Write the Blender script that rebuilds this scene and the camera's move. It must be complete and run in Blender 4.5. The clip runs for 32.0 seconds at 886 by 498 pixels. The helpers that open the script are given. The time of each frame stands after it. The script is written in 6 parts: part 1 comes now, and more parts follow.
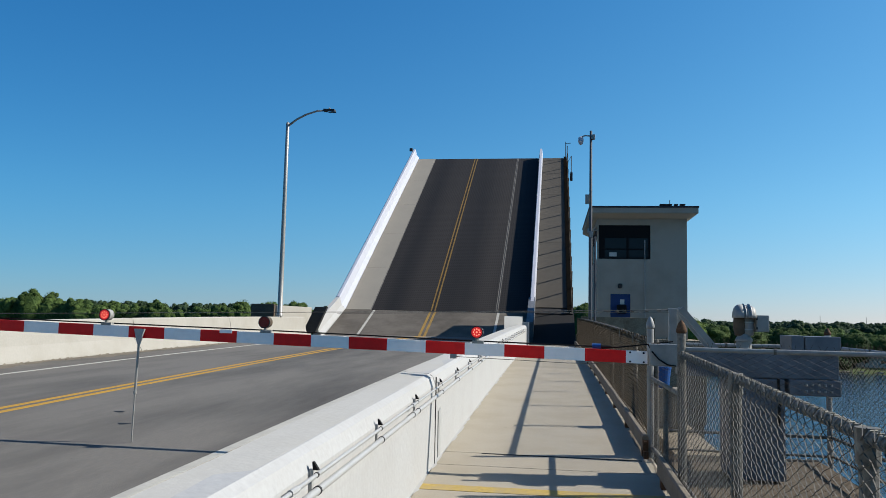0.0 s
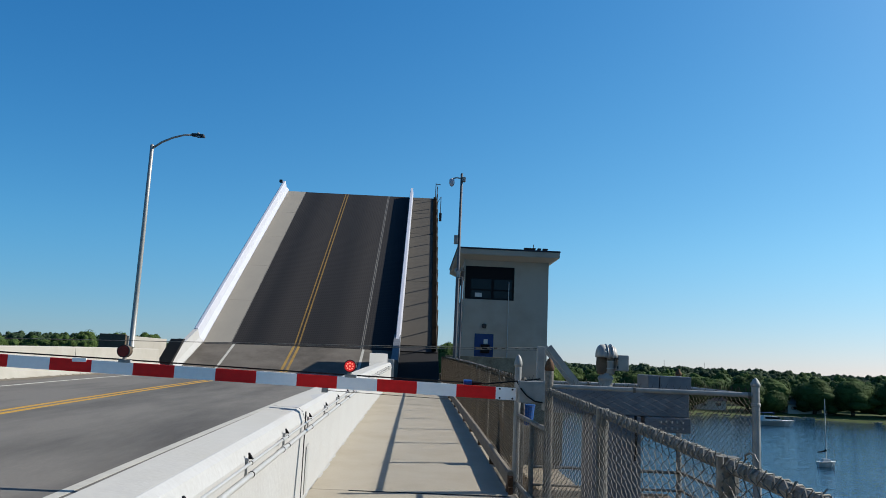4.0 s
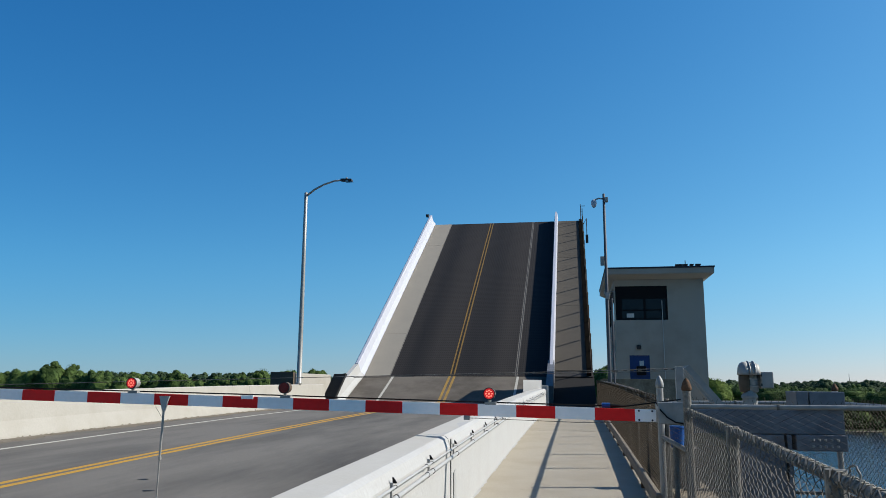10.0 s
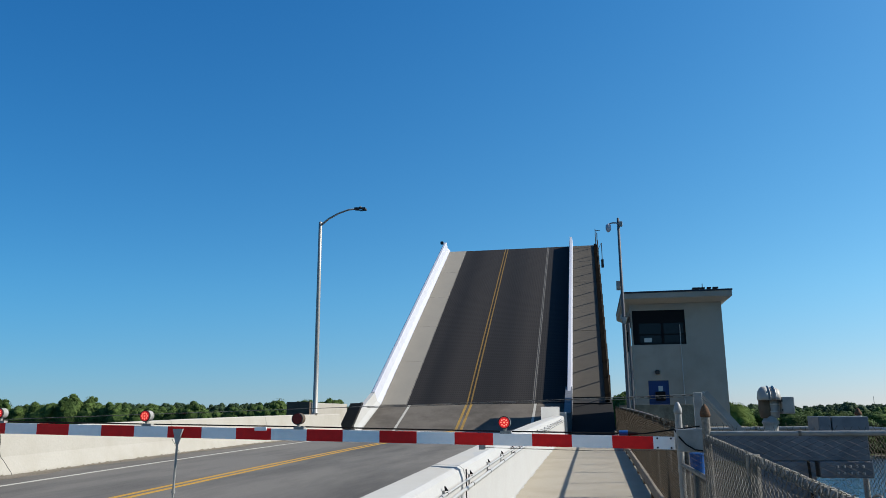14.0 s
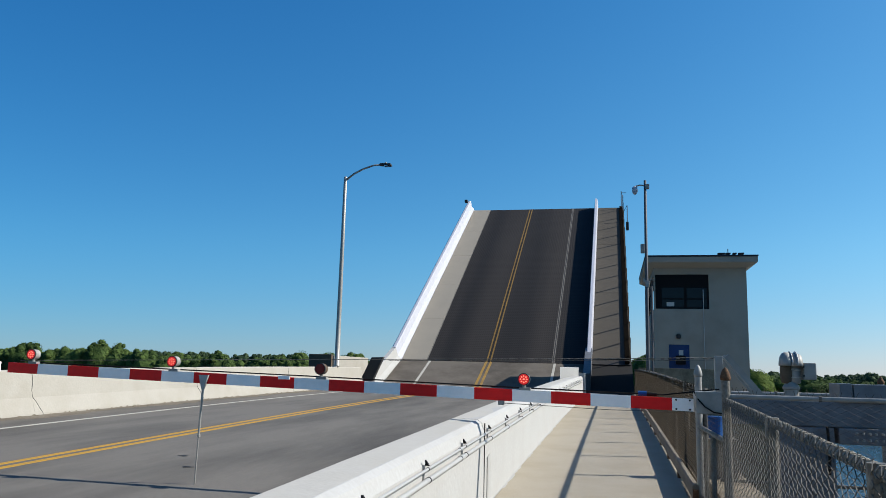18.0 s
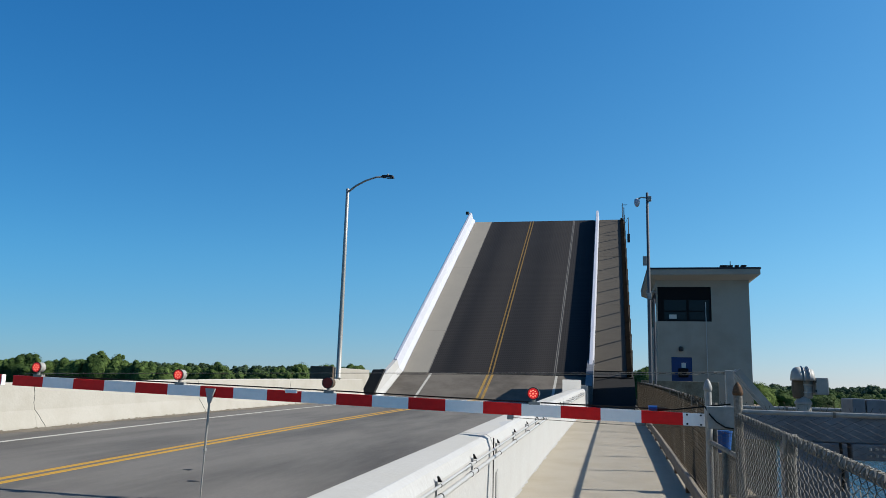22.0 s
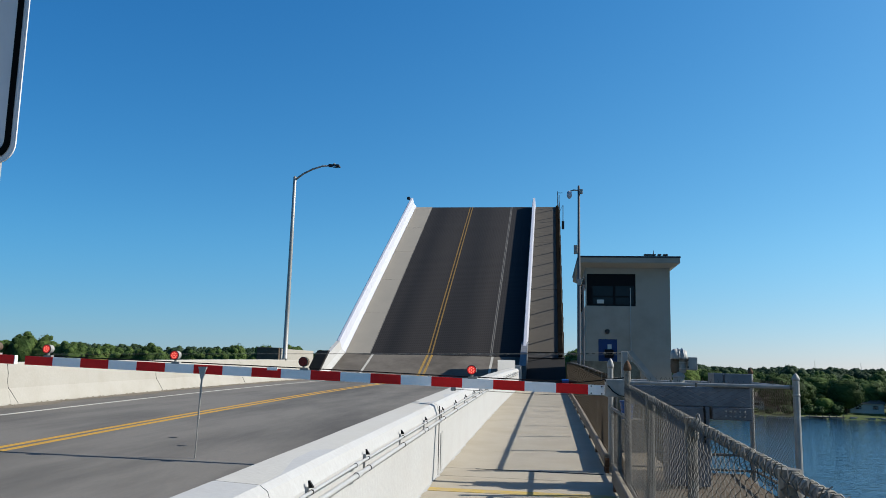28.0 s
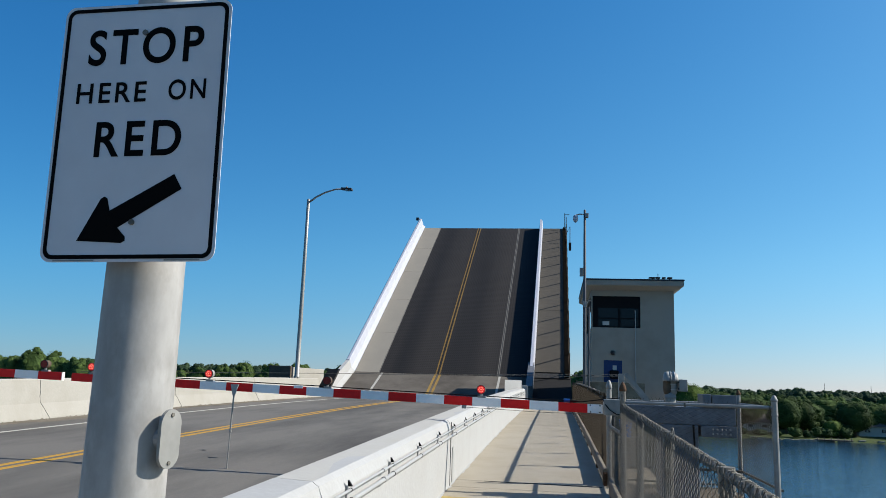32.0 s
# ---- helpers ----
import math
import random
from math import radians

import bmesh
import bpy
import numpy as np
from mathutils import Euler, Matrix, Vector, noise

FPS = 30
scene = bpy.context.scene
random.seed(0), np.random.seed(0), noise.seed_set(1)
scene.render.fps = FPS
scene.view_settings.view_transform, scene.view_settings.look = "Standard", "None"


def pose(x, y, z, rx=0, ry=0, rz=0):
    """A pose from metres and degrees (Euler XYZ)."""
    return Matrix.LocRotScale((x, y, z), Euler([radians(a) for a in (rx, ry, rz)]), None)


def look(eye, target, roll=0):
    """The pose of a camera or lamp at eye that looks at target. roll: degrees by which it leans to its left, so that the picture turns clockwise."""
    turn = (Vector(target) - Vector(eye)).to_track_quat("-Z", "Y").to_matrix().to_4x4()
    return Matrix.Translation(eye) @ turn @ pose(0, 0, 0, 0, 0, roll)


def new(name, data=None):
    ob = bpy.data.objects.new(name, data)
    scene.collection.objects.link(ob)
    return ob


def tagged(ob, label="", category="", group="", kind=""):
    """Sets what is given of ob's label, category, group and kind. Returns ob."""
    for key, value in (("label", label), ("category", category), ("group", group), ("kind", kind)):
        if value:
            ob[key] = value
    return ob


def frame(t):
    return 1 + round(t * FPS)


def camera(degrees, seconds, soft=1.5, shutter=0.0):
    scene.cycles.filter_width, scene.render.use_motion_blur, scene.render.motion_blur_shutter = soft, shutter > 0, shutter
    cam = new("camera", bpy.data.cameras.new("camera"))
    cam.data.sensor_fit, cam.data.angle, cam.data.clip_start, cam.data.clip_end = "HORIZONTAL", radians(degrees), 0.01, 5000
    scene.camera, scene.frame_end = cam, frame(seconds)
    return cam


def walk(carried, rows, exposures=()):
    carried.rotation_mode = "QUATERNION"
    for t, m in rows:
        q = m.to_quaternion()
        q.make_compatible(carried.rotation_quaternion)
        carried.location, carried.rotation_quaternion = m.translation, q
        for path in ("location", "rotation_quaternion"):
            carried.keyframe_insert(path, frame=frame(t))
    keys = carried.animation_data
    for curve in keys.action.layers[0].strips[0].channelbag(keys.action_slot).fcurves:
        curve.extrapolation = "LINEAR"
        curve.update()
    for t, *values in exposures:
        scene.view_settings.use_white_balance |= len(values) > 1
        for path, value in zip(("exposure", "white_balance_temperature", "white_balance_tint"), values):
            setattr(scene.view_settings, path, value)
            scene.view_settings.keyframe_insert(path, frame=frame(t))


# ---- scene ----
cam = camera(60.53, 32.0, soft=0.8)
PATH = [
    (0, (0.267, 0.781, 1.458), (-0.022, 2.751, 1.645), 1.3),
    (0.5, (0.199, 0.806, 1.446), (0.035, 2.791, 1.617), 1.5),
    (1, (0.189, 0.819, 1.439), (0.091, 2.806, 1.628), 2.0),
    (1.5, (0.143, 0.804, 1.448), (0.133, 2.789, 1.684), 2.2),
    (2, (0.123, 0.815, 1.451), (0.072, 2.800, 1.693), 2.4),
    (2.5, (0.154, 0.719, 1.431), (0.142, 2.698, 1.719), 2.7),
    (4.5, (0.158, 0.754, 1.420), (0.218, 2.730, 1.719), 2.5),
    (5, (0.152, 0.709, 1.419), (0.143, 2.683, 1.736), 1.4),
    (5.5, (0.156, 0.691, 1.423), (0.106, 2.655, 1.791), 1.0),
    (6, (0.153, 0.678, 1.430), (0.053, 2.639, 1.808), 0.5),
    (6.5, (0.162, 0.660, 1.423), (0.036, 2.620, 1.801), 0.2),
    (7, (0.173, 0.674, 1.413), (0.022, 2.643, 1.730), 0.5),
    (7.5, (0.180, 0.684, 1.416), (0.027, 2.658, 1.698), -0.2),
    (8, (0.216, 0.613, 1.425), (-0.006, 2.576, 1.737), 0.4),
    (8.5, (0.315, 0.576, 1.418), (0.040, 2.540, 1.676), 3.1),
    (9, (0.392, 0.490, 1.432), (0.158, 2.450, 1.756), 0.9),
    (9.5, (0.406, 0.450, 1.437), (0.212, 2.403, 1.825), 0.5),
    (10, (0.394, 0.448, 1.423), (0.059, 2.388, 1.778), 0.3),
    (10.5, (0.423, 0.476, 1.430), (0.097, 2.419, 1.773), -0.5),
    (11, (0.422, 0.496, 1.432), (0.117, 2.433, 1.824), 0.7),
    (11.5, (0.422, 0.487, 1.435), (0.090, 2.419, 1.830), 1.2),
    (12, (0.427, 0.486, 1.423), (0.067, 2.414, 1.814), 0.4),
    (12.5, (0.428, 0.486, 1.428), (0.068, 2.411, 1.830), 0.1),
    (13, (0.421, 0.502, 1.428), (0.098, 2.432, 1.843), -0.1),
    (13.5, (0.421, 0.491, 1.434), (0.049, 2.409, 1.862), -0.4),
    (15.5, (0.425, 0.487, 1.438), (0.068, 2.413, 1.843), -0.2),
    (16, (0.431, 0.496, 1.436), (0.105, 2.422, 1.862), -0.5),
    (16.5, (0.436, 0.496, 1.436), (0.127, 2.424, 1.863), -0.4),
    (17, (0.436, 0.494, 1.427), (0.123, 2.423, 1.848), -0.1),
    (17.5, (0.440, 0.494, 1.441), (0.118, 2.420, 1.868), 0.0),
    (18, (0.412, 0.482, 1.413), (-0.023, 2.408, 1.729), 1.5),
    (18.5, (0.431, 0.492, 1.413), (-0.059, 2.409, 1.704), 0.3),
    (19, (0.426, 0.480, 1.428), (-0.103, 2.385, 1.735), 0.2),
    (19.5, (0.439, 0.522, 1.415), (-0.008, 2.445, 1.730), 0.2),
    (20, (0.383, 0.528, 1.445), (-0.064, 2.448, 1.781), -0.4),
    (20.5, (0.342, 0.511, 1.452), (-0.120, 2.430, 1.775), -0.1),
    (21, (0.320, 0.507, 1.441), (-0.123, 2.429, 1.780), 0.8),
    (21.5, (0.311, 0.504, 1.438), (-0.144, 2.420, 1.791), 1.3),
    (22, (0.315, 0.490, 1.433), (-0.120, 2.411, 1.779), 1.6),
    (22.5, (0.317, 0.490, 1.436), (-0.093, 2.417, 1.782), 1.6),
    (23, (0.314, 0.489, 1.446), (-0.083, 2.415, 1.809), 1.1),
    (23.5, (0.314, 0.486, 1.446), (-0.079, 2.412, 1.818), 0.9),
    (24, (0.305, 0.482, 1.446), (-0.040, 2.423, 1.782), 1.0),
    (24.5, (0.261, 0.418, 1.464), (-0.021, 2.367, 1.810), 1.1),
    (26.5, (0.329, -0.525, 1.412), (0.076, 1.431, 1.747), 0.5),
    (27, (0.430, -0.814, 1.426), (0.148, 1.141, 1.749), 1.0),
    (27.5, (0.408, -1.154, 1.381), (0.202, 0.816, 1.662), -0.0),
    (28, (0.485, -1.395, 1.400), (0.208, 0.563, 1.702), 1.5),
    (28.5, (0.619, -1.612, 1.393), (0.360, 0.350, 1.681), 0.3),
    (29, (0.580, -1.887, 1.347), (0.338, 0.084, 1.586), -0.7),
    (29.5, (0.536, -2.045, 1.395), (0.236, -0.084, 1.648), 0.3),
    (30, (0.661, -2.291, 1.384), (0.238, -0.351, 1.630), 1.1),
    (30.5, (0.640, -2.357, 1.406), (0.347, -0.402, 1.711), -1.0),
    (31, (0.607, -2.410, 1.411), (0.323, -0.463, 1.768), 0.6),
    (31.5, (0.583, -2.429, 1.400), (0.274, -0.485, 1.754), 0.9),
    (32, (0.545, -2.376, 1.404), (0.248, -0.429, 1.754), 2.0),
]
walk(cam, [(t, look(eye, target, roll)) for t, eye, target, roll in PATH], exposures=[(0.0, 0.48), (2.5, 0.52), (5.0, 0.47), (9.0, 0.47), (13.0, 0.54), (17.0, 0.55), (24.0, 0.53), (28.0, 0.54), (30.0, 0.48), (31.0, 0.57), (32.0, 0.55)])

# ---- world and sun ----
TO_SUN = Vector((1.25, 0.27, 1.0)).normalized()
world = bpy.data.worlds.new("sky")
scene.world = world
world.use_nodes = True
wn = world.node_tree
sky = wn.nodes.new("ShaderNodeTexSky")
sky.sky_type = 'NISHITA'
sky.sun_disc = False
sky.sun_elevation = math.asin(TO_SUN.z)
sky.sun_rotation = math.atan2(TO_SUN.x, TO_SUN.y)
sky.altitude = 200.0
sky.air_density = 1.0
sky.dust_density = 0.1
sky.ozone_density = 4.0
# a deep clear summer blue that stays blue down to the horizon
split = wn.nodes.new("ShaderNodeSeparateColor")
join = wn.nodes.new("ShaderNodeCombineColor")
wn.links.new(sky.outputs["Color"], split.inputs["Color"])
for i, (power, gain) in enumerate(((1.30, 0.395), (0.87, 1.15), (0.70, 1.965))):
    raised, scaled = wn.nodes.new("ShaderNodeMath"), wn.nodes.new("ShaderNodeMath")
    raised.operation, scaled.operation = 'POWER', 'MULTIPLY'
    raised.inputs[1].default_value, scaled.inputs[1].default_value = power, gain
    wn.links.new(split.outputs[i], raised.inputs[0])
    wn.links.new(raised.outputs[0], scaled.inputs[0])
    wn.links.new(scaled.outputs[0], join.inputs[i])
# clear air is brighter and paler on the sun's side
aim_at = wn.nodes.new("ShaderNodeTexCoord")
toward = wn.nodes.new("ShaderNodeVectorMath")
toward.operation = 'DOT_PRODUCT'
toward.inputs[1].default_value = (TO_SUN.x, TO_SUN.y, 0.0)
slope = wn.nodes.new("ShaderNodeVectorMath")
slope.operation = 'SCALE'
slope.inputs[0].default_value = (0.86, 0.43, 0.23)
level = wn.nodes.new("ShaderNodeVectorMath")
level.operation = 'ADD'
level.inputs[1].default_value = (0.935, 0.985, 0.975)
tinted = wn.nodes.new("ShaderNodeVectorMath")
tinted.operation = 'MULTIPLY'
wn.links.new(aim_at.outputs["Generated"], toward.inputs[0])
away = wn.nodes.new("ShaderNodeMath")
away.operation = 'MAXIMUM'
away.inputs[1].default_value = -0.46
wn.links.new(toward.outputs["Value"], away.inputs[0])
wn.links.new(away.outputs[0], slope.inputs["Scale"])
wn.links.new(slope.outputs["Vector"], level.inputs[0])
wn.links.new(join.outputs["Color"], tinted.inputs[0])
wn.links.new(level.outputs["Vector"], tinted.inputs[1])
# deeper towards the zenith, with a soft white aureole round the sun
height = wn.nodes.new("ShaderNodeSeparateXYZ")
cube = wn.nodes.new("ShaderNodeMath")
cube.operation = 'POWER'
cube.inputs[1].default_value = 2.0
deep = wn.nodes.new("ShaderNodeVectorMath")
deep.operation = 'MULTIPLY_ADD'
deep.inputs[1].default_value, deep.inputs[2].default_value = (-0.72, -0.28, -0.02), (1, 1, 1)
high = wn.nodes.new("ShaderNodeVectorMath")
high.operation = 'MULTIPLY'
near_sun = wn.nodes.new("ShaderNodeVectorMath")
near_sun.operation = 'DOT_PRODUCT'
near_sun.inputs[1].default_value = TO_SUN
clip = wn.nodes.new("ShaderNodeMath")
clip.operation = 'MAXIMUM'
clip.inputs[1].default_value = 0.0
tight = wn.nodes.new("ShaderNodeMath")
tight.operation = 'POWER'
tight.inputs[1].default_value = 9.0
aureole = wn.nodes.new("ShaderNodeVectorMath")
aureole.operation = 'SCALE'
aureole.inputs[0].default_value = (5.0, 4.6, 4.0)
whole = wn.nodes.new("ShaderNodeVectorMath")
whole.operation = 'ADD'
wn.links.new(aim_at.outputs["Generated"], height.inputs[0])
above = wn.nodes.new("ShaderNodeMath")
above.operation = 'MAXIMUM'
above.inputs[1].default_value = 0.0
wn.links.new(height.outputs["Z"], above.inputs[0])
wn.links.new(above.outputs[0], cube.inputs[0])
wn.links.new(cube.outputs[0], deep.inputs[0])
low = wn.nodes.new("ShaderNodeMapRange")
low.interpolation_type = 'SMOOTHSTEP'
low.inputs["From Max"].default_value = 0.17
low.inputs["To Min"].default_value, low.inputs["To Max"].default_value = 1.0, 0.0
haze = wn.nodes.new("ShaderNodeVectorMath")
haze.operation = 'MULTIPLY_ADD'
haze.inputs[1].default_value, haze.inputs[2].default_value = (-0.15, -0.175, -0.09), (1, 1, 1)
hazed = wn.nodes.new("ShaderNodeVectorMath")
hazed.operation = 'MULTIPLY'
wn.links.new(above.outputs[0], low.inputs["Value"])
wn.links.new(low.outputs["Result"], haze.inputs[0])
wn.links.new(tinted.outputs["Vector"], hazed.inputs[0])
wn.links.new(haze.outputs["Vector"], hazed.inputs[1])
wn.links.new(hazed.outputs["Vector"], high.inputs[0])
wn.links.new(deep.outputs["Vector"], high.inputs[1])
wn.links.new(aim_at.outputs["Generated"], near_sun.inputs[0])
wn.links.new(near_sun.outputs["Value"], clip.inputs[0])
wn.links.new(clip.outputs[0], tight.inputs[0])
wn.links.new(tight.outputs[0], aureole.inputs["Scale"])
wn.links.new(high.outputs["Vector"], whole.inputs[0])
wn.links.new(aureole.outputs["Vector"], whole.inputs[1])
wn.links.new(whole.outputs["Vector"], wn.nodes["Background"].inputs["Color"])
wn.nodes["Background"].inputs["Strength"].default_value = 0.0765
sun_data = bpy.data.lights.new("sun", 'SUN')
sun_data.energy = 5.0
sun_data.angle = radians(0.6)
sun_data.color = (1.0, 0.975, 0.93)
sun = new("sun", sun_data)
sun.matrix_world = look(TO_SUN * 100, (0, 0, 0))


# ---- materials ----
def mat(name, base, rough=0.7, metal=0.0, grain=60.0, vary=0.12, stain=0.0, stain_size=1.2, stain_tint=None, bump=0.0,
        bump_size=80.0, spread=0.0, stretch=None, spec=0.18, pits=0.0, pit_tint=(0.145, 0.122, 0.094)):
    """A surface with fine grain, broad stains and relief, in metres."""
    base = (base[0], base[1] * 0.955, base[2] * 0.86)
    m = bpy.data.materials.new(name)
    m.use_nodes = True
    nt = m.node_tree
    ns, ln = nt.nodes, nt.links
    b = ns["Principled BSDF"]
    b.inputs["Roughness"].default_value = rough
    b.inputs["Metallic"].default_value = metal
    b.inputs["Specular IOR Level"].default_value = spec
    co = ns.new("ShaderNodeTexCoord")
    src = co.outputs["Object"]
    if stretch:
        mp = ns.new("ShaderNodeMapping")
        mp.inputs["Scale"].default_value = stretch
        ln.new(src, mp.inputs["Vector"])
        src = mp.outputs["Vector"]
    def noise_at(scale, detail):
        n = ns.new("ShaderNodeTexNoise")
        n.inputs["Scale"].default_value = scale
        n.inputs["Detail"].default_value = detail
        ln.new(src, n.inputs["Vector"])
        return n
    def ramp(value, lo, hi, a, z):
        r = ns.new("ShaderNodeMapRange")
        r.inputs["From Min"].default_value, r.inputs["From Max"].default_value = lo, hi
        r.inputs["To Min"].default_value, r.inputs["To Max"].default_value = a, z
        ln.new(value, r.inputs["Value"])
        return r.outputs["Result"]
    def mix(fac, a, bcol, blend='MIX'):
        x = ns.new("ShaderNodeMix")
        x.data_type, x.blend_type = 'RGBA', blend
        for sock, v in ((x.inputs[0], fac), (x.inputs[6], a), (x.inputs[7], bcol)):
            if hasattr(v, "links"):
                ln.new(v, sock)
            else:
                sock.default_value = v
        return x.outputs[2]
    col = (*base, 1)
    g = noise_at(grain, 4)
    lo = tuple(c * (1 - vary) for c in base) + (1,)
    hi = tuple(min(1, c * (1 + vary)) for c in base) + (1,)
    col = mix(ramp(g.outputs["Fac"], 0.3, 0.7, 0, 1), lo, hi)
    if stain:
        s = noise_at(1 / stain_size, 6)
        s.inputs["Roughness"].default_value = 0.65
        tint = (stain_tint[0], stain_tint[1] * 0.955, stain_tint[2] * 0.86) if stain_tint else tuple(c * 0.6 for c in base)
        col = mix(ramp(s.outputs["Fac"], 0.42, 0.72, 0, stain), col, (*tint, 1))
    if pits:
        s = noise_at(7.0, 8)
        s.inputs["Roughness"].default_value = 0.7
        col = mix(ramp(s.outputs["Fac"], 0.69, 0.73, 0, pits), col, (*pit_tint, 1))
    if spread:
        oi = ns.new("ShaderNodeObjectInfo")
        hsv = ns.new("ShaderNodeHueSaturation")
        ln.new(ramp(oi.outputs["Random"], 0, 1, 1 - spread, 1 + spread), hsv.inputs["Value"])
        ln.new(col, hsv.inputs["Color"])
        col = hsv.outputs["Color"]
    ln.new(col, b.inputs["Base Color"])
    if bump:
        n = noise_at(bump_size, 5)
        bp = ns.new("ShaderNodeBump")
        bp.inputs["Strength"].default_value = min(1.0, bump)
        bp.inputs["Distance"].default_value = 0.01
        ln.new(n.outputs["Fac"], bp.inputs["Height"])
        ln.new(bp.outputs["Normal"], b.inputs["Normal"])
    ln.new(ramp(g.outputs["Fac"], 0.3, 0.7, max(0, rough - 0.08), min(1, rough + 0.08)), b.inputs["Roughness"])
    return m


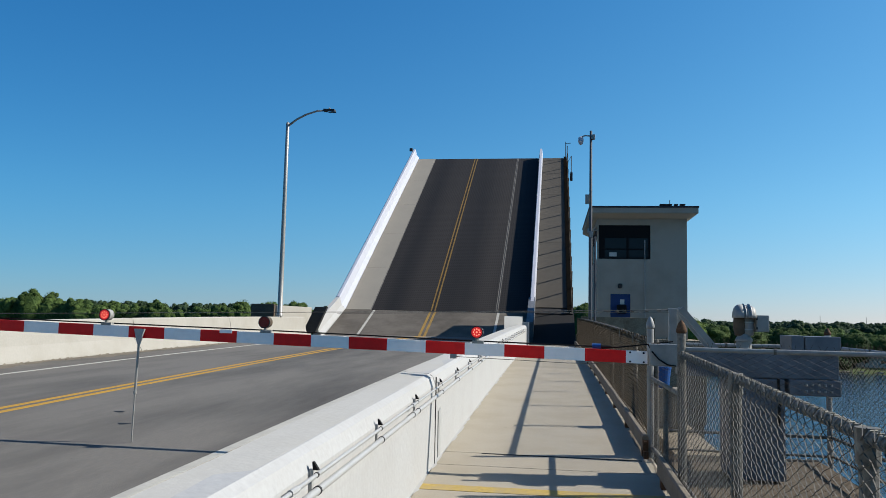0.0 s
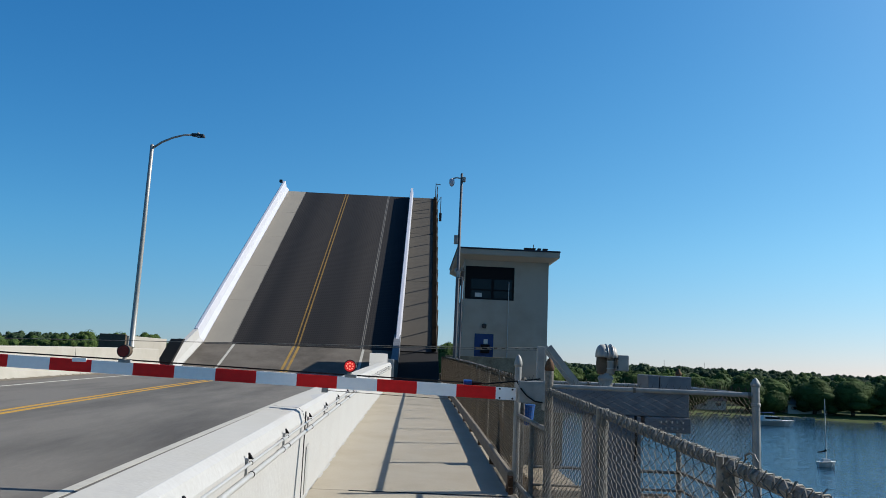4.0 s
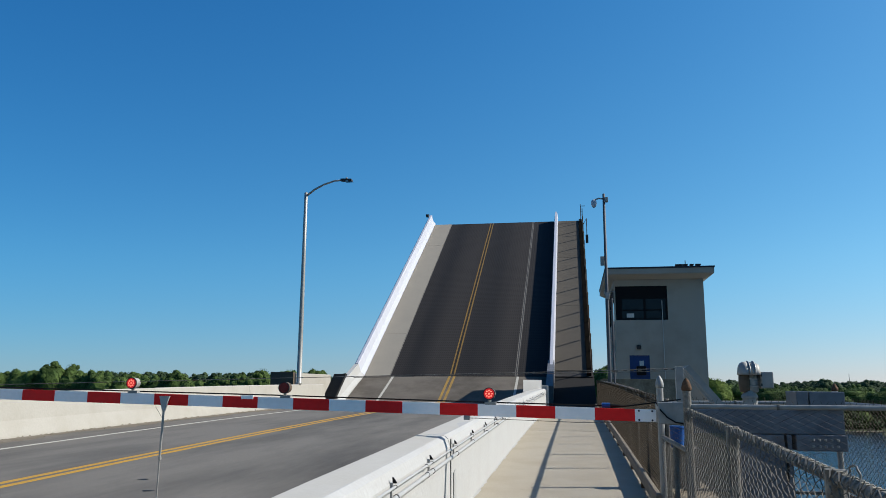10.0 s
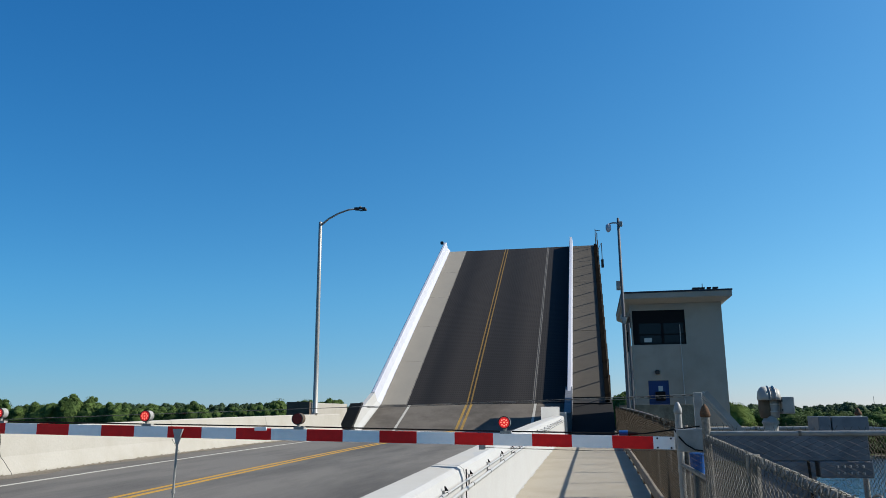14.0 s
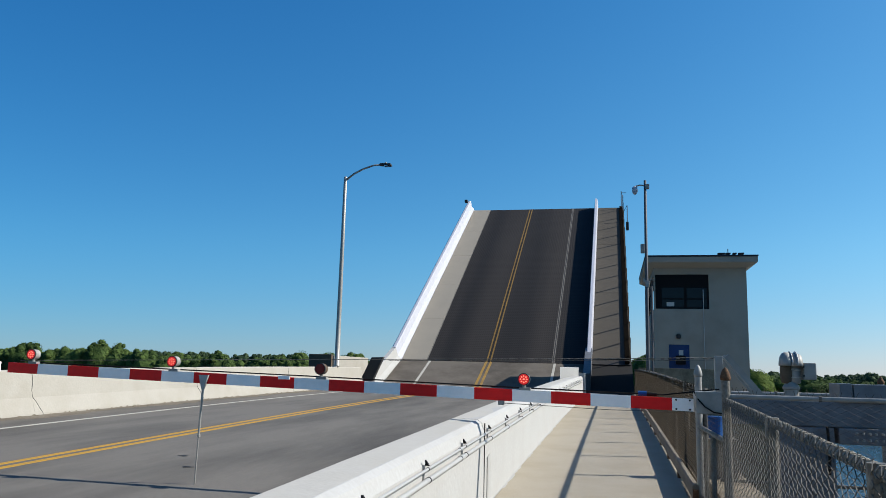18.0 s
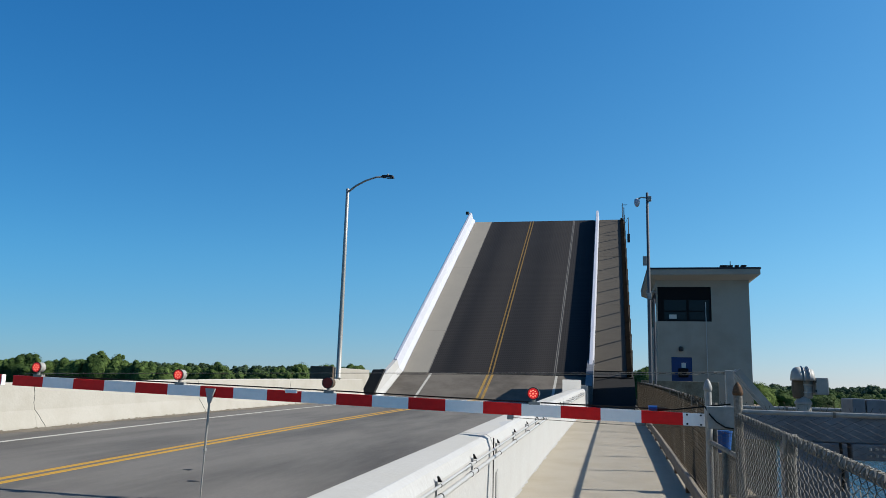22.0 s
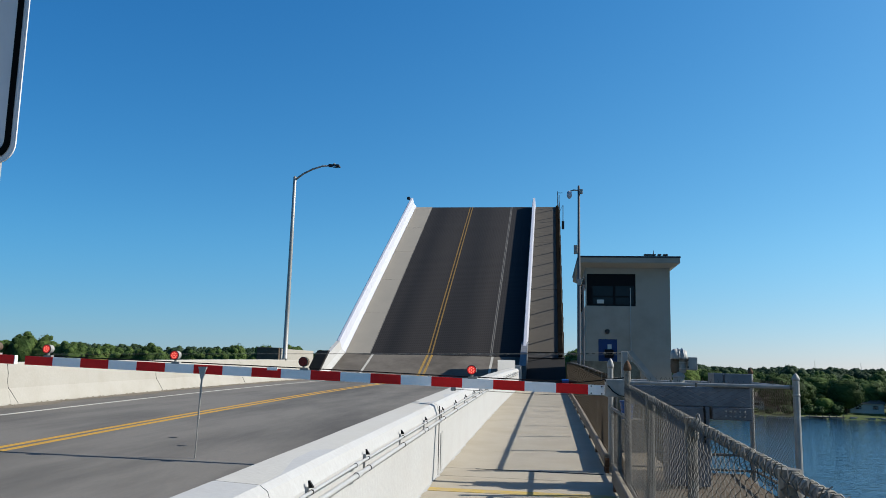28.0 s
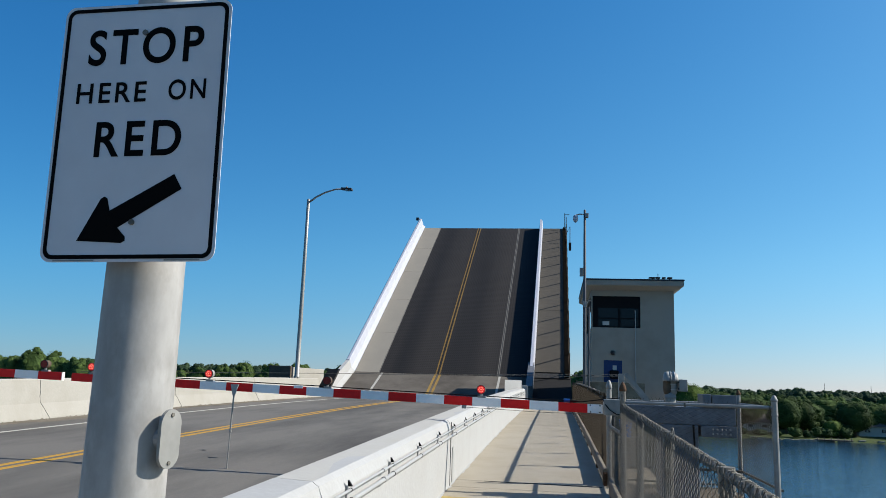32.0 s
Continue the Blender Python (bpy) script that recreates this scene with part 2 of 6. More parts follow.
M = {
    "asphalt": mat("asphalt", (0.136, 0.129, 0.121), 0.85, grain=45, vary=0.12, stain=1.0, stain_size=1.5, stain_tint=(0.064, 0.061, 0.058), bump=0.3, bump_size=140, stretch=(1, 0.2, 1), pits=0.4, pit_tint=(0.036, 0.032, 0.029)),
    "tar": mat("tar", (0.014, 0.014, 0.014), 0.6, bump=0.2),
    "yellow_paint": mat("yellow_paint", (0.40, 0.225, 0.026), 0.65, grain=30, vary=0.12, stain=0.5, stain_size=0.3, stain_tint=(0.288, 0.18, 0.043)),
    "white_line": mat("white_line", (0.396, 0.389, 0.36), 0.65, grain=30, vary=0.1, stain=0.5, stain_size=0.4, stain_tint=(0.252, 0.252, 0.245)),
    "barrier_cream": mat("barrier_cream", (0.322, 0.314, 0.296), 0.85, grain=26, vary=0.05, stain=0.6, stain_size=0.9, stain_tint=(0.262, 0.250, 0.222), bump=0.4, bump_size=18, pits=0.55),
    "parapet_paint": mat("parapet_paint", (0.355, 0.364, 0.380), 0.8, grain=26, vary=0.05, stain=0.5, stain_size=0.9, stain_tint=(0.312, 0.312, 0.312), bump=0.4, bump_size=18, pits=0.45),
    "parapet_top": mat("parapet_top", (0.385, 0.382, 0.374), 0.8, grain=12, vary=0.04, stain=0.5, stain_size=0.5, stain_tint=(0.365, 0.358, 0.335), bump=0.3, bump_size=30, pits=0.5),
    "concrete": mat("concrete", (0.300, 0.275, 0.232), 0.88, grain=70, vary=0.08, stain=0.65, stain_size=0.9, stain_tint=(0.250, 0.220, 0.172), bump=0.3, bump_size=120, spread=0.04, pits=0.3, pit_tint=(0.144, 0.115, 0.079)),
    "old_concrete": mat("old_concrete", (0.216, 0.184, 0.137), 0.9, grain=20, vary=0.25, stain=0.8, stain_size=0.5, stain_tint=(0.086, 0.065, 0.043), bump=0.6, bump_size=25),
    "kerb_wood": mat("kerb_wood", (0.195, 0.172, 0.142), 0.85, grain=60, vary=0.2, stain=0.6, stain_size=0.3, stain_tint=(0.105, 0.084, 0.063), bump=0.4, bump_size=60),
    "galvanised": mat("galvanised", (0.175, 0.168, 0.155), 0.65, 0.25, grain=35, vary=0.25, stain=0.9, stain_size=0.09, stain_tint=(0.054, 0.049, 0.04), bump=0.4, bump_size=60),
    "pole_metal": mat("pole_metal", (0.335, 0.335, 0.34), 0.62, 0.04, grain=14, vary=0.16, stain=0.9, stain_size=0.10, stain_tint=(0.24, 0.237, 0.233), stretch=(1, 1, 0.5)),
    "conduit_grey": mat("conduit_grey", (0.345, 0.356, 0.370), 0.5, 0.15, grain=30, vary=0.08, stain=0.5, stain_size=0.2, stain_tint=(0.317, 0.324, 0.331), spec=0.4),
    "aluminium": mat("aluminium", (0.302, 0.302, 0.299), 0.45, 0.35, grain=30, vary=0.08, stain=0.4, stain_size=0.2, stain_tint=(0.216, 0.216, 0.209)),
    "wire": mat("wire", (0.145, 0.140, 0.130), 0.6, 0.3, grain=60, vary=0.45),
    # lighter copy of wire: sunlight on the twisted top edge put into the colour
    "wire_lit": mat("wire_lit", (0.187, 0.18, 0.162), 0.6, 0.3, grain=60, vary=0.4),
    "old_wire": mat("old_wire", (0.061, 0.048, 0.033), 0.75, 0.3, grain=50, vary=0.35),
    "grey_steel": mat("grey_steel", (0.28, 0.285, 0.285), 0.55, 0.15, grain=12, vary=0.1, stain=0.6, stain_size=0.2, stain_tint=(0.17, 0.17, 0.165)),
    "blue_steel": mat("blue_steel", (0.150, 0.163, 0.190), 0.5, 0.2, grain=10, vary=0.15, stain=0.6, stain_size=0.25, stain_tint=(0.075, 0.082, 0.095)),
    "rust": mat("rust", (0.105, 0.060, 0.035), 0.85, grain=50, vary=0.35, stain=0.6, stain_size=0.05, stain_tint=(0.065, 0.032, 0.018), bump=0.4),
    "red_sheet": mat("red_sheet", (0.80, 0.016, 0.016), 0.4, grain=20, vary=0.06, stain=0.25, stain_size=0.3, stain_tint=(0.66, 0.016, 0.016)),
    "white_sheet": mat("white_sheet", (0.96, 0.925, 0.94), 0.4, grain=20, vary=0.03, stain=0.25, stain_size=0.3, stain_tint=(0.84, 0.81, 0.82)),
    "lens_red": mat("lens_red", (0.200, 0.022, 0.018), 0.25, grain=120, vary=0.25),
    "black_rubber": mat("black_rubber", (0.009, 0.009, 0.009), 0.7, spec=0.1),
    "sign_white": mat("sign_white", (0.60, 0.605, 0.655), 0.45, grain=8, vary=0.02, stain=0.12, stain_size=0.2),
    "sign_black": mat("sign_black", (0.004, 0.004, 0.004), 0.8, spec=0.05),
    "white_steel": mat("white_steel", (0.405, 0.430, 0.515), 0.5, grain=8, vary=0.03, stain=0.2, stain_size=0.8),
    "leaf_band": mat("leaf_band", (0.252, 0.234, 0.205), 0.8, grain=30, vary=0.05, stain=0.4, stain_size=1.5, stain_tint=(0.209, 0.194, 0.173)),
    "heel_concrete": mat("heel_concrete", (0.118, 0.106, 0.093), 0.9, grain=30, vary=0.16, stain=0.95, stain_size=2.6, stain_tint=(0.046, 0.040, 0.034), spec=0.2),
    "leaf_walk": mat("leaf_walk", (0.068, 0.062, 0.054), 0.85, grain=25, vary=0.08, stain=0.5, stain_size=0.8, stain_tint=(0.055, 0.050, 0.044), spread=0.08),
    "heel_yellow": mat("heel_yellow", (0.30, 0.185, 0.045), 0.7, grain=8, vary=0.25, stain=0.8, stain_size=0.5, stain_tint=(0.16, 0.11, 0.05)),
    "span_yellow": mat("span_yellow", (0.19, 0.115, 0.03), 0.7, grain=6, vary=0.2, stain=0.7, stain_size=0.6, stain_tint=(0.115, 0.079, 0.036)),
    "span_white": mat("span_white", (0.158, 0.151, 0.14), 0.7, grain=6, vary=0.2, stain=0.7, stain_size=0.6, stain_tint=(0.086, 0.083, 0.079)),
    "dark_steel": mat("dark_steel", (0.04, 0.04, 0.042), 0.7, grain=20, vary=0.2, stain=0.5, stain_size=0.6, stain_tint=(0.022, 0.02, 0.019)),
    "brown_steel": mat("brown_steel", (0.108, 0.083, 0.061), 0.8, grain=20, vary=0.25, stain=0.6, stain_size=0.4, stain_tint=(0.05, 0.036, 0.029)),
    "stucco": mat("stucco", (0.333, 0.304, 0.266), 0.9, grain=40, vary=0.06, stain=0.6, stain_size=1.4, stain_tint=(0.225, 0.203, 0.172), bump=0.35, bump_size=45),
    "soffit": mat("soffit", (0.468, 0.441, 0.387), 0.85, grain=30, vary=0.04),
    "roof_edge": mat("roof_edge", (0.02, 0.024, 0.035), 0.5),
    "frame_black": mat("frame_black", (0.007, 0.007, 0.008), 0.6, spec=0.1),
    # near black, in place of the room's own darkness
    "blind": mat("blind", (0.02, 0.02, 0.022), 0.8, grain=20, vary=0.1),
    "door_blue": mat("door_blue", (0.018, 0.045, 0.150), 0.5, grain=10, vary=0.1, stain=0.3, stain_size=0.4),
    "bucket_blue": mat("bucket_blue", (0.012, 0.066, 0.235), 0.4),
    "paper": mat("paper", (0.504, 0.504, 0.49), 0.7),
    "bark": mat("bark", (0.065, 0.05, 0.036), 0.9, grain=8, vary=0.3),
    "grass": mat("grass", (0.054, 0.076, 0.022), 0.95, grain=0.6, vary=0.3, stain=0.6, stain_size=12, stain_tint=(0.032, 0.047, 0.014)),
    "shore_stone": mat("shore_stone", (0.259, 0.245, 0.216), 0.9, grain=3, vary=0.35),
    "cottage_wall": mat("cottage_wall", (0.44, 0.43, 0.41), 0.8, grain=3, vary=0.05),
    "cottage_roof": mat("cottage_roof", (0.115, 0.108, 0.108), 0.85, grain=3, vary=0.15),
    "dry_weed": mat("dry_weed", (0.202, 0.122, 0.05), 0.9, grain=40, vary=0.4),
    "faded_yellow": mat("faded_yellow", (0.374, 0.274, 0.079), 0.8, grain=25, vary=0.15, stain=0.9, stain_size=0.22, stain_tint=(0.288, 0.238, 0.158)),
    "mast_paint": mat("mast_paint", (0.079, 0.086, 0.101), 0.55, grain=20, vary=0.1),
    "gutter_dirt": mat("gutter_dirt", (0.165, 0.148, 0.125), 0.95, grain=30, vary=0.3, stain=0.6, stain_size=0.4, stain_tint=(0.086, 0.065, 0.043), bump=0.5, bump_size=40),
    "kerb_black": mat("kerb_black", (0.007, 0.0065, 0.006), 0.9, grain=10, vary=0.2, stain=0.5, stain_size=0.5, stain_tint=(0.012, 0.010, 0.008), spec=0.0),
    # ramp's shade put into its near-black colour; also fills between the lane lines
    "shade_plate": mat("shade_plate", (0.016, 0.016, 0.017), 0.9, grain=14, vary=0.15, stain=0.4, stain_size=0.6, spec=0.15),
    "tan_deck": mat("tan_deck", (0.092, 0.075, 0.055), 0.9, grain=18, vary=0.2, stain=0.8, stain_size=0.35, stain_tint=(0.075, 0.048, 0.028), bump=0.4, bump_size=30),
    "boat_white": mat("boat_white", (0.54, 0.54, 0.533), 0.35, grain=3, vary=0.03),
}


def glow(name, colour, strength):
    m = bpy.data.materials.new(name)
    m.use_nodes = True
    b = m.node_tree.nodes["Principled BSDF"]
    b.inputs["Base Color"].default_value = (*colour, 1)
    b.inputs["Emission Color"].default_value = (*colour, 1)
    b.inputs["Emission Strength"].default_value = strength
    return m


M["led_red"] = glow("led_red", (0.55, 0.012, 0.012), 0.40)
M["led_hot"] = glow("led_hot", (1.0, 0.22, 0.14), 1.08)


def glass_mat(name="window_glass", tint=(0.75, 0.82, 0.85), clear=1.0, ior=1.45):
    m = bpy.data.materials.new(name)
    m.use_nodes = True
    b = m.node_tree.nodes["Principled BSDF"]
    b.inputs["Base Color"].default_value = (*tint, 1)
    b.inputs["Roughness"].default_value = 0.03
    b.inputs["Transmission Weight"].default_value = clear
    b.inputs["IOR"].default_value = ior
    return m


M["glass"] = glass_mat()
M["tinted_glass"] = glass_mat("tinted_glass", (0.010, 0.013, 0.017), 0.15, 1.26)


def water_mat():
    m = bpy.data.materials.new("lake_water")
    m.use_nodes = True
    ns, ln = m.node_tree.nodes, m.node_tree.links
    b = ns["Principled BSDF"]
    b.inputs["Base Color"].default_value = (0.008, 0.026, 0.05, 1)
    b.inputs["Roughness"].default_value = 0.08
    b.inputs["IOR"].default_value = 1.33
    co = ns.new("ShaderNodeTexCoord")
    mp = ns.new("ShaderNodeMapping")
    mp.inputs["Scale"].default_value = (0.7, 1.2, 1)
    ln.new(co.outputs["Object"], mp.inputs["Vector"])
    prev = None
    for scale, dist in ((0.45, 0.16), (2.3, 0.11)):
        n = ns.new("ShaderNodeTexNoise")
        n.inputs["Scale"].default_value = scale
        n.inputs["Detail"].default_value = 4
        ln.new(mp.outputs["Vector"], n.inputs["Vector"])
        bp = ns.new("ShaderNodeBump")
        bp.inputs["Strength"].default_value = 0.8
        bp.inputs["Distance"].default_value = dist
        ln.new(n.outputs["Fac"], bp.inputs["Height"])
        if prev:
            ln.new(prev.outputs["Normal"], bp.inputs["Normal"])
        prev = bp
    ln.new(prev.outputs["Normal"], b.inputs["Normal"])
    return m


M["water"] = water_mat()


def foliage_mat(name, dark, light):
    """Leaves that differ clump by clump."""
    m = bpy.data.materials.new(name)
    m.use_nodes = True
    ns, ln = m.node_tree.nodes, m.node_tree.links
    b = ns["Principled BSDF"]
    b.inputs["Roughness"].default_value = 0.7
    b.inputs["Specular IOR Level"].default_value = 0.05
    geo = ns.new("ShaderNodeNewGeometry")
    n = ns.new("ShaderNodeTexNoise")
    n.inputs["Scale"].default_value = 0.55
    n.inputs["Detail"].default_value = 6
    co = ns.new("ShaderNodeTexCoord")
    ln.new(co.outputs["Object"], n.inputs["Vector"])
    add = ns.new("ShaderNodeMath")
    add.operation = 'MULTIPLY_ADD'
    add.inputs[1].default_value = 0.3
    ln.new(geo.outputs["Random Per Island"], add.inputs[0])
    sub = ns.new("ShaderNodeMapRange")
    sub.inputs["From Min"].default_value, sub.inputs["From Max"].default_value = 0.3, 0.7
    sub.inputs["To Min"].default_value, sub.inputs["To Max"].default_value = -0.1, 0.6
    ln.new(n.outputs["Fac"], sub.inputs["Value"])
    ln.new(sub.outputs["Result"], add.inputs[2])
    broad = ns.new("ShaderNodeTexNoise")
    broad.inputs["Scale"].default_value = 0.11
    broad.inputs["Detail"].default_value = 1
    ln.new(co.outputs["Object"], broad.inputs["Vector"])
    tone = ns.new("ShaderNodeMapRange")
    tone.inputs["From Min"].default_value, tone.inputs["From Max"].default_value = 0.35, 0.65
    tone.inputs["To Min"].default_value, tone.inputs["To Max"].default_value = -0.22, 0.34
    ln.new(broad.outputs["Fac"], tone.inputs["Value"])
    both = ns.new("ShaderNodeMath")
    both.operation, both.use_clamp = 'ADD', True
    ln.new(add.outputs["Value"], both.inputs[0])
    ln.new(tone.outputs["Result"], both.inputs[1])
    mx = ns.new("ShaderNodeMix")
    mx.data_type = 'RGBA'
    mx.inputs[6].default_value, mx.inputs[7].default_value = (*dark, 1), (*light, 1)
    ln.new(both.outputs["Value"], mx.inputs[0])
    ln.new(mx.outputs[2], b.inputs["Base Color"])
    return m


M["leaves"] = foliage_mat("leaves", (0.022, 0.042, 0.013), (0.088, 0.128, 0.033))
M["leaves_dark"] = foliage_mat("leaves_dark", (0.018, 0.035, 0.011), (0.072, 0.104, 0.027))
# bluer green for the distance: haze is mixed into the leaf colour
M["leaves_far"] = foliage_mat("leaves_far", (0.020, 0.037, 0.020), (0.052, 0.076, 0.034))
M["leaves_bright"] = foliage_mat("leaves_bright", (0.050, 0.085, 0.016), (0.135, 0.175, 0.036))


def grating_mat():
    """Open steel deck: dark bars over darker gaps, with worn wheel tracks."""
    m = bpy.data.materials.new("steel_grating")
    m.use_nodes = True
    ns, ln = m.node_tree.nodes, m.node_tree.links
    b = ns["Principled BSDF"]
    b.inputs["Specular IOR Level"].default_value = 0.2
    b.inputs["Roughness"].default_value = 0.75
    co = ns.new("ShaderNodeTexCoord")
    sep = ns.new("ShaderNodeSeparateXYZ")
    ln.new(co.outputs["Object"], sep.inputs["Vector"])
    def m2(op, a, v):
        k = ns.new("ShaderNodeMath")
        k.operation = op
        if hasattr(a, "links"):
            ln.new(a, k.inputs[0])
        else:
            k.inputs[0].default_value = a
        if hasattr(v, "links"):
            ln.new(v, k.inputs[1])
        else:
            k.inputs[1].default_value = v
        return k.outputs[0]
    bars_x = m2('SINE', m2('MULTIPLY', sep.outputs["X"], 2 * math.pi / 0.14), 0)
    bars_y = m2('SINE', m2('MULTIPLY', sep.outputs["Z"], 2 * math.pi / 0.12), 0)
    grid = m2('MAXIMUM', bars_x, bars_y)
    r = ns.new("ShaderNodeMapRange")
    r.inputs["From Min"].default_value, r.inputs["From Max"].default_value = -0.2, 0.7
    r.inputs["To Min"].default_value = 0.55
    ln.new(grid, r.inputs["Value"])
    n = ns.new("ShaderNodeTexNoise")
    n.inputs["Scale"].default_value = 0.5
    n.inputs["Detail"].default_value = 5
    mp = ns.new("ShaderNodeMapping")
    mp.inputs["Scale"].default_value = (1.6, 0.05, 0.05)
    ln.new(co.outputs["Object"], mp.inputs["Vector"])
    ln.new(mp.outputs["Vector"], n.inputs["Vector"])
    wear = ns.new("ShaderNodeMix")
    wear.data_type = 'RGBA'
    wear.inputs[6].default_value, wear.inputs[7].default_value = (0.007, 0.0065, 0.006, 1), (0.036, 0.030, 0.024, 1)
    lane = m2('COSINE', m2('MULTIPLY', m2('ADD', sep.outputs["X"], 7.75), 2 * math.pi / 3.9), 0)
    ln.new(m2('MULTIPLY_ADD', lane, 0.24), wear.inputs[0])
    ln.new(m2('MULTIPLY', n.outputs["Fac"], 0.85), wear.inputs[0].links[0].from_node.inputs[2])
    mx = ns.new("ShaderNodeMix")
    mx.data_type = 'RGBA'
    mx.inputs[6].default_value = (0.006, 0.006, 0.006, 1)
    ln.new(r.outputs["Result"], mx.inputs[0])
    ln.new(wear.outputs[2], mx.inputs[7])
    ln.new(mx.outputs[2], b.inputs["Base Color"])
    bp = ns.new("ShaderNodeBump")
    bp.inputs["Strength"].default_value = 0.2
    bp.inputs["Distance"].default_value = 0.02
    ln.new(grid, bp.inputs["Height"])
    ln.new(bp.outputs["Normal"], b.inputs["Normal"])
    return m


M["grating"] = grating_mat()


# ---- building helpers ----
GRADE = 0.0245


def lift(y):
    """Height of the sidewalk at y: the approach climbs towards the bascule."""
    d = y - 9.18
    return GRADE * d - (0.00035 * d * d if d > 0 else 0)


def thing(name, label, category, at=(0, 0, 0), group="", kind=""):
    ob = new(name)
    ob.location = at
    ob.empty_display_size = 0.1
    return tagged(ob, label, category, group, kind)


def base_of(ob):
    v = Vector(ob.location)
    return v if ob.parent is None else v + base_of(ob.parent)


def finish(name, bm, material):
    me = bpy.data.meshes.new(name)
    bmesh.ops.recalc_face_normals(bm, faces=bm.faces)
    bm.to_mesh(me)
    bm.free()
    if material:
        me.materials.append(M[material])
    return me


def part(name, bm, material, parent, label="", smooth=False):
    """Links a bmesh, drawn in world metres, as one mesh under a thing or a part."""
    me = bm if isinstance(bm, bpy.types.Mesh) else finish(name, bm, material)
    if smooth:
        for p in me.polygons:
            p.use_smooth = True
    ob = new(name, me)
    ob.parent = parent
    root = parent
    while root.parent:
        root = root.parent
    if parent is root:
        ob.matrix_parent_inverse = Matrix.Translation(-Vector(root.location))
    return tagged(ob, label)


def solid(name, bm, material, label, category, kind="", smooth=False):
    me = finish(name, bm, material)
    if smooth:
        for p in me.polygons:
            p.use_smooth = True
    return tagged(new(name, me), label, category, "", kind)


def hexa(bm, p):
    """A block from its four lower and four upper corners."""
    v = [bm.verts.new(q) for q in p]
    for f in ((0, 1, 2, 3), (4, 5, 6, 7), (0, 1, 5, 4), (1, 2, 6, 5), (2, 3, 7, 6), (3, 0, 4, 7)):
        bm.faces.new([v[i] for i in f])


def box(bm, x0, x1, y0, y1, z0, z1, bevel=0.0):
    start = len(bm.verts)
    hexa(bm, [(x0, y0, z0), (x1, y0, z0), (x1, y1, z0), (x0, y1, z0), (x0, y0, z1), (x1, y0, z1), (x1, y1, z1), (x0, y1, z1)])
    if bevel:
        bm.verts.ensure_lookup_table()
        vs = set(bm.verts[start:])
        es = [e for e in bm.edges if e.verts[0] in vs]
        bmesh.ops.bevel(bm, geom=es, offset=bevel, segments=2, affect='EDGES', profile=0.6)


def prism(bm, profile, y0, y1, f=lift, steps=1, wobble=0.0):
    """A profile of (x, z) drawn along y, riding on the grade."""
    rings = []
    for i in range(steps + 1):
        y = y0 + (y1 - y0) * i / steps
        rings.append([bm.verts.new((x + (random.uniform(-wobble, wobble) if wobble else 0), y, z + f(y) + (random.uniform(-wobble, wobble) if wobble else 0))) for x, z in profile])
    n = len(profile)
    for a, b in zip(rings, rings[1:]):
        for i in range(n):
            j = (i + 1) % n
            bm.faces.new((a[i], a[j], b[j], b[i]))
    bm.faces.new(rings[0])
    bm.faces.new(rings[-1][::-1])


def tube(bm, pts, r, seg=8, r1=None):
    """A round bar through points, tapering from r to r1."""
    pts = [Vector(p) for p in pts]
    r1 = r if r1 is None else r1
    rings = []
    for i, p in enumerate(pts):
        d = (pts[min(i + 1, len(pts) - 1)] - pts[max(i - 1, 0)]).normalized()
        u = d.orthogonal().normalized()
        if abs(d.z) < 0.95:
            u = d.cross(Vector((0, 0, 1))).normalized()
        v = d.cross(u)
        k = r + (r1 - r) * i / (len(pts) - 1)
        rings.append([bm.verts.new(p + (u * math.cos(a) + v * math.sin(a)) * k) for a in (2 * math.pi * j / seg for j in range(seg))])
    for a, b in zip(rings, rings[1:]):
        for i in range(seg):
            j = (i + 1) % seg
            bm.faces.new((a[i], a[j], b[j], b[i]))
    bm.faces.new(rings[0][::-1])
    bm.faces.new(rings[-1])


def lathe(bm, x, y, profile, seg=16, axis='Z'):
    """A turned shape from (radius, height) steps about an upright axis."""
    rings = []
    for r, z in profile:
        rings.append([bm.verts.new((x + r * math.cos(2 * math.pi * j / seg), y + r * math.sin(2 * math.pi * j / seg), z)) for j in range(seg)])
    for a, b in zip(rings, rings[1:]):
        for i in range(seg):
            j = (i + 1) % seg
            bm.faces.new((a[i], a[j], b[j], b[i]))
    bm.faces.new(rings[0][::-1])
    bm.faces.new(rings[-1])


def disc_bar(bm, centre, direction, r, depth, seg=20):
    c, d = Vector(centre), Vector(direction).normalized()
    tube(bm, [c, c + d * depth], r, seg)


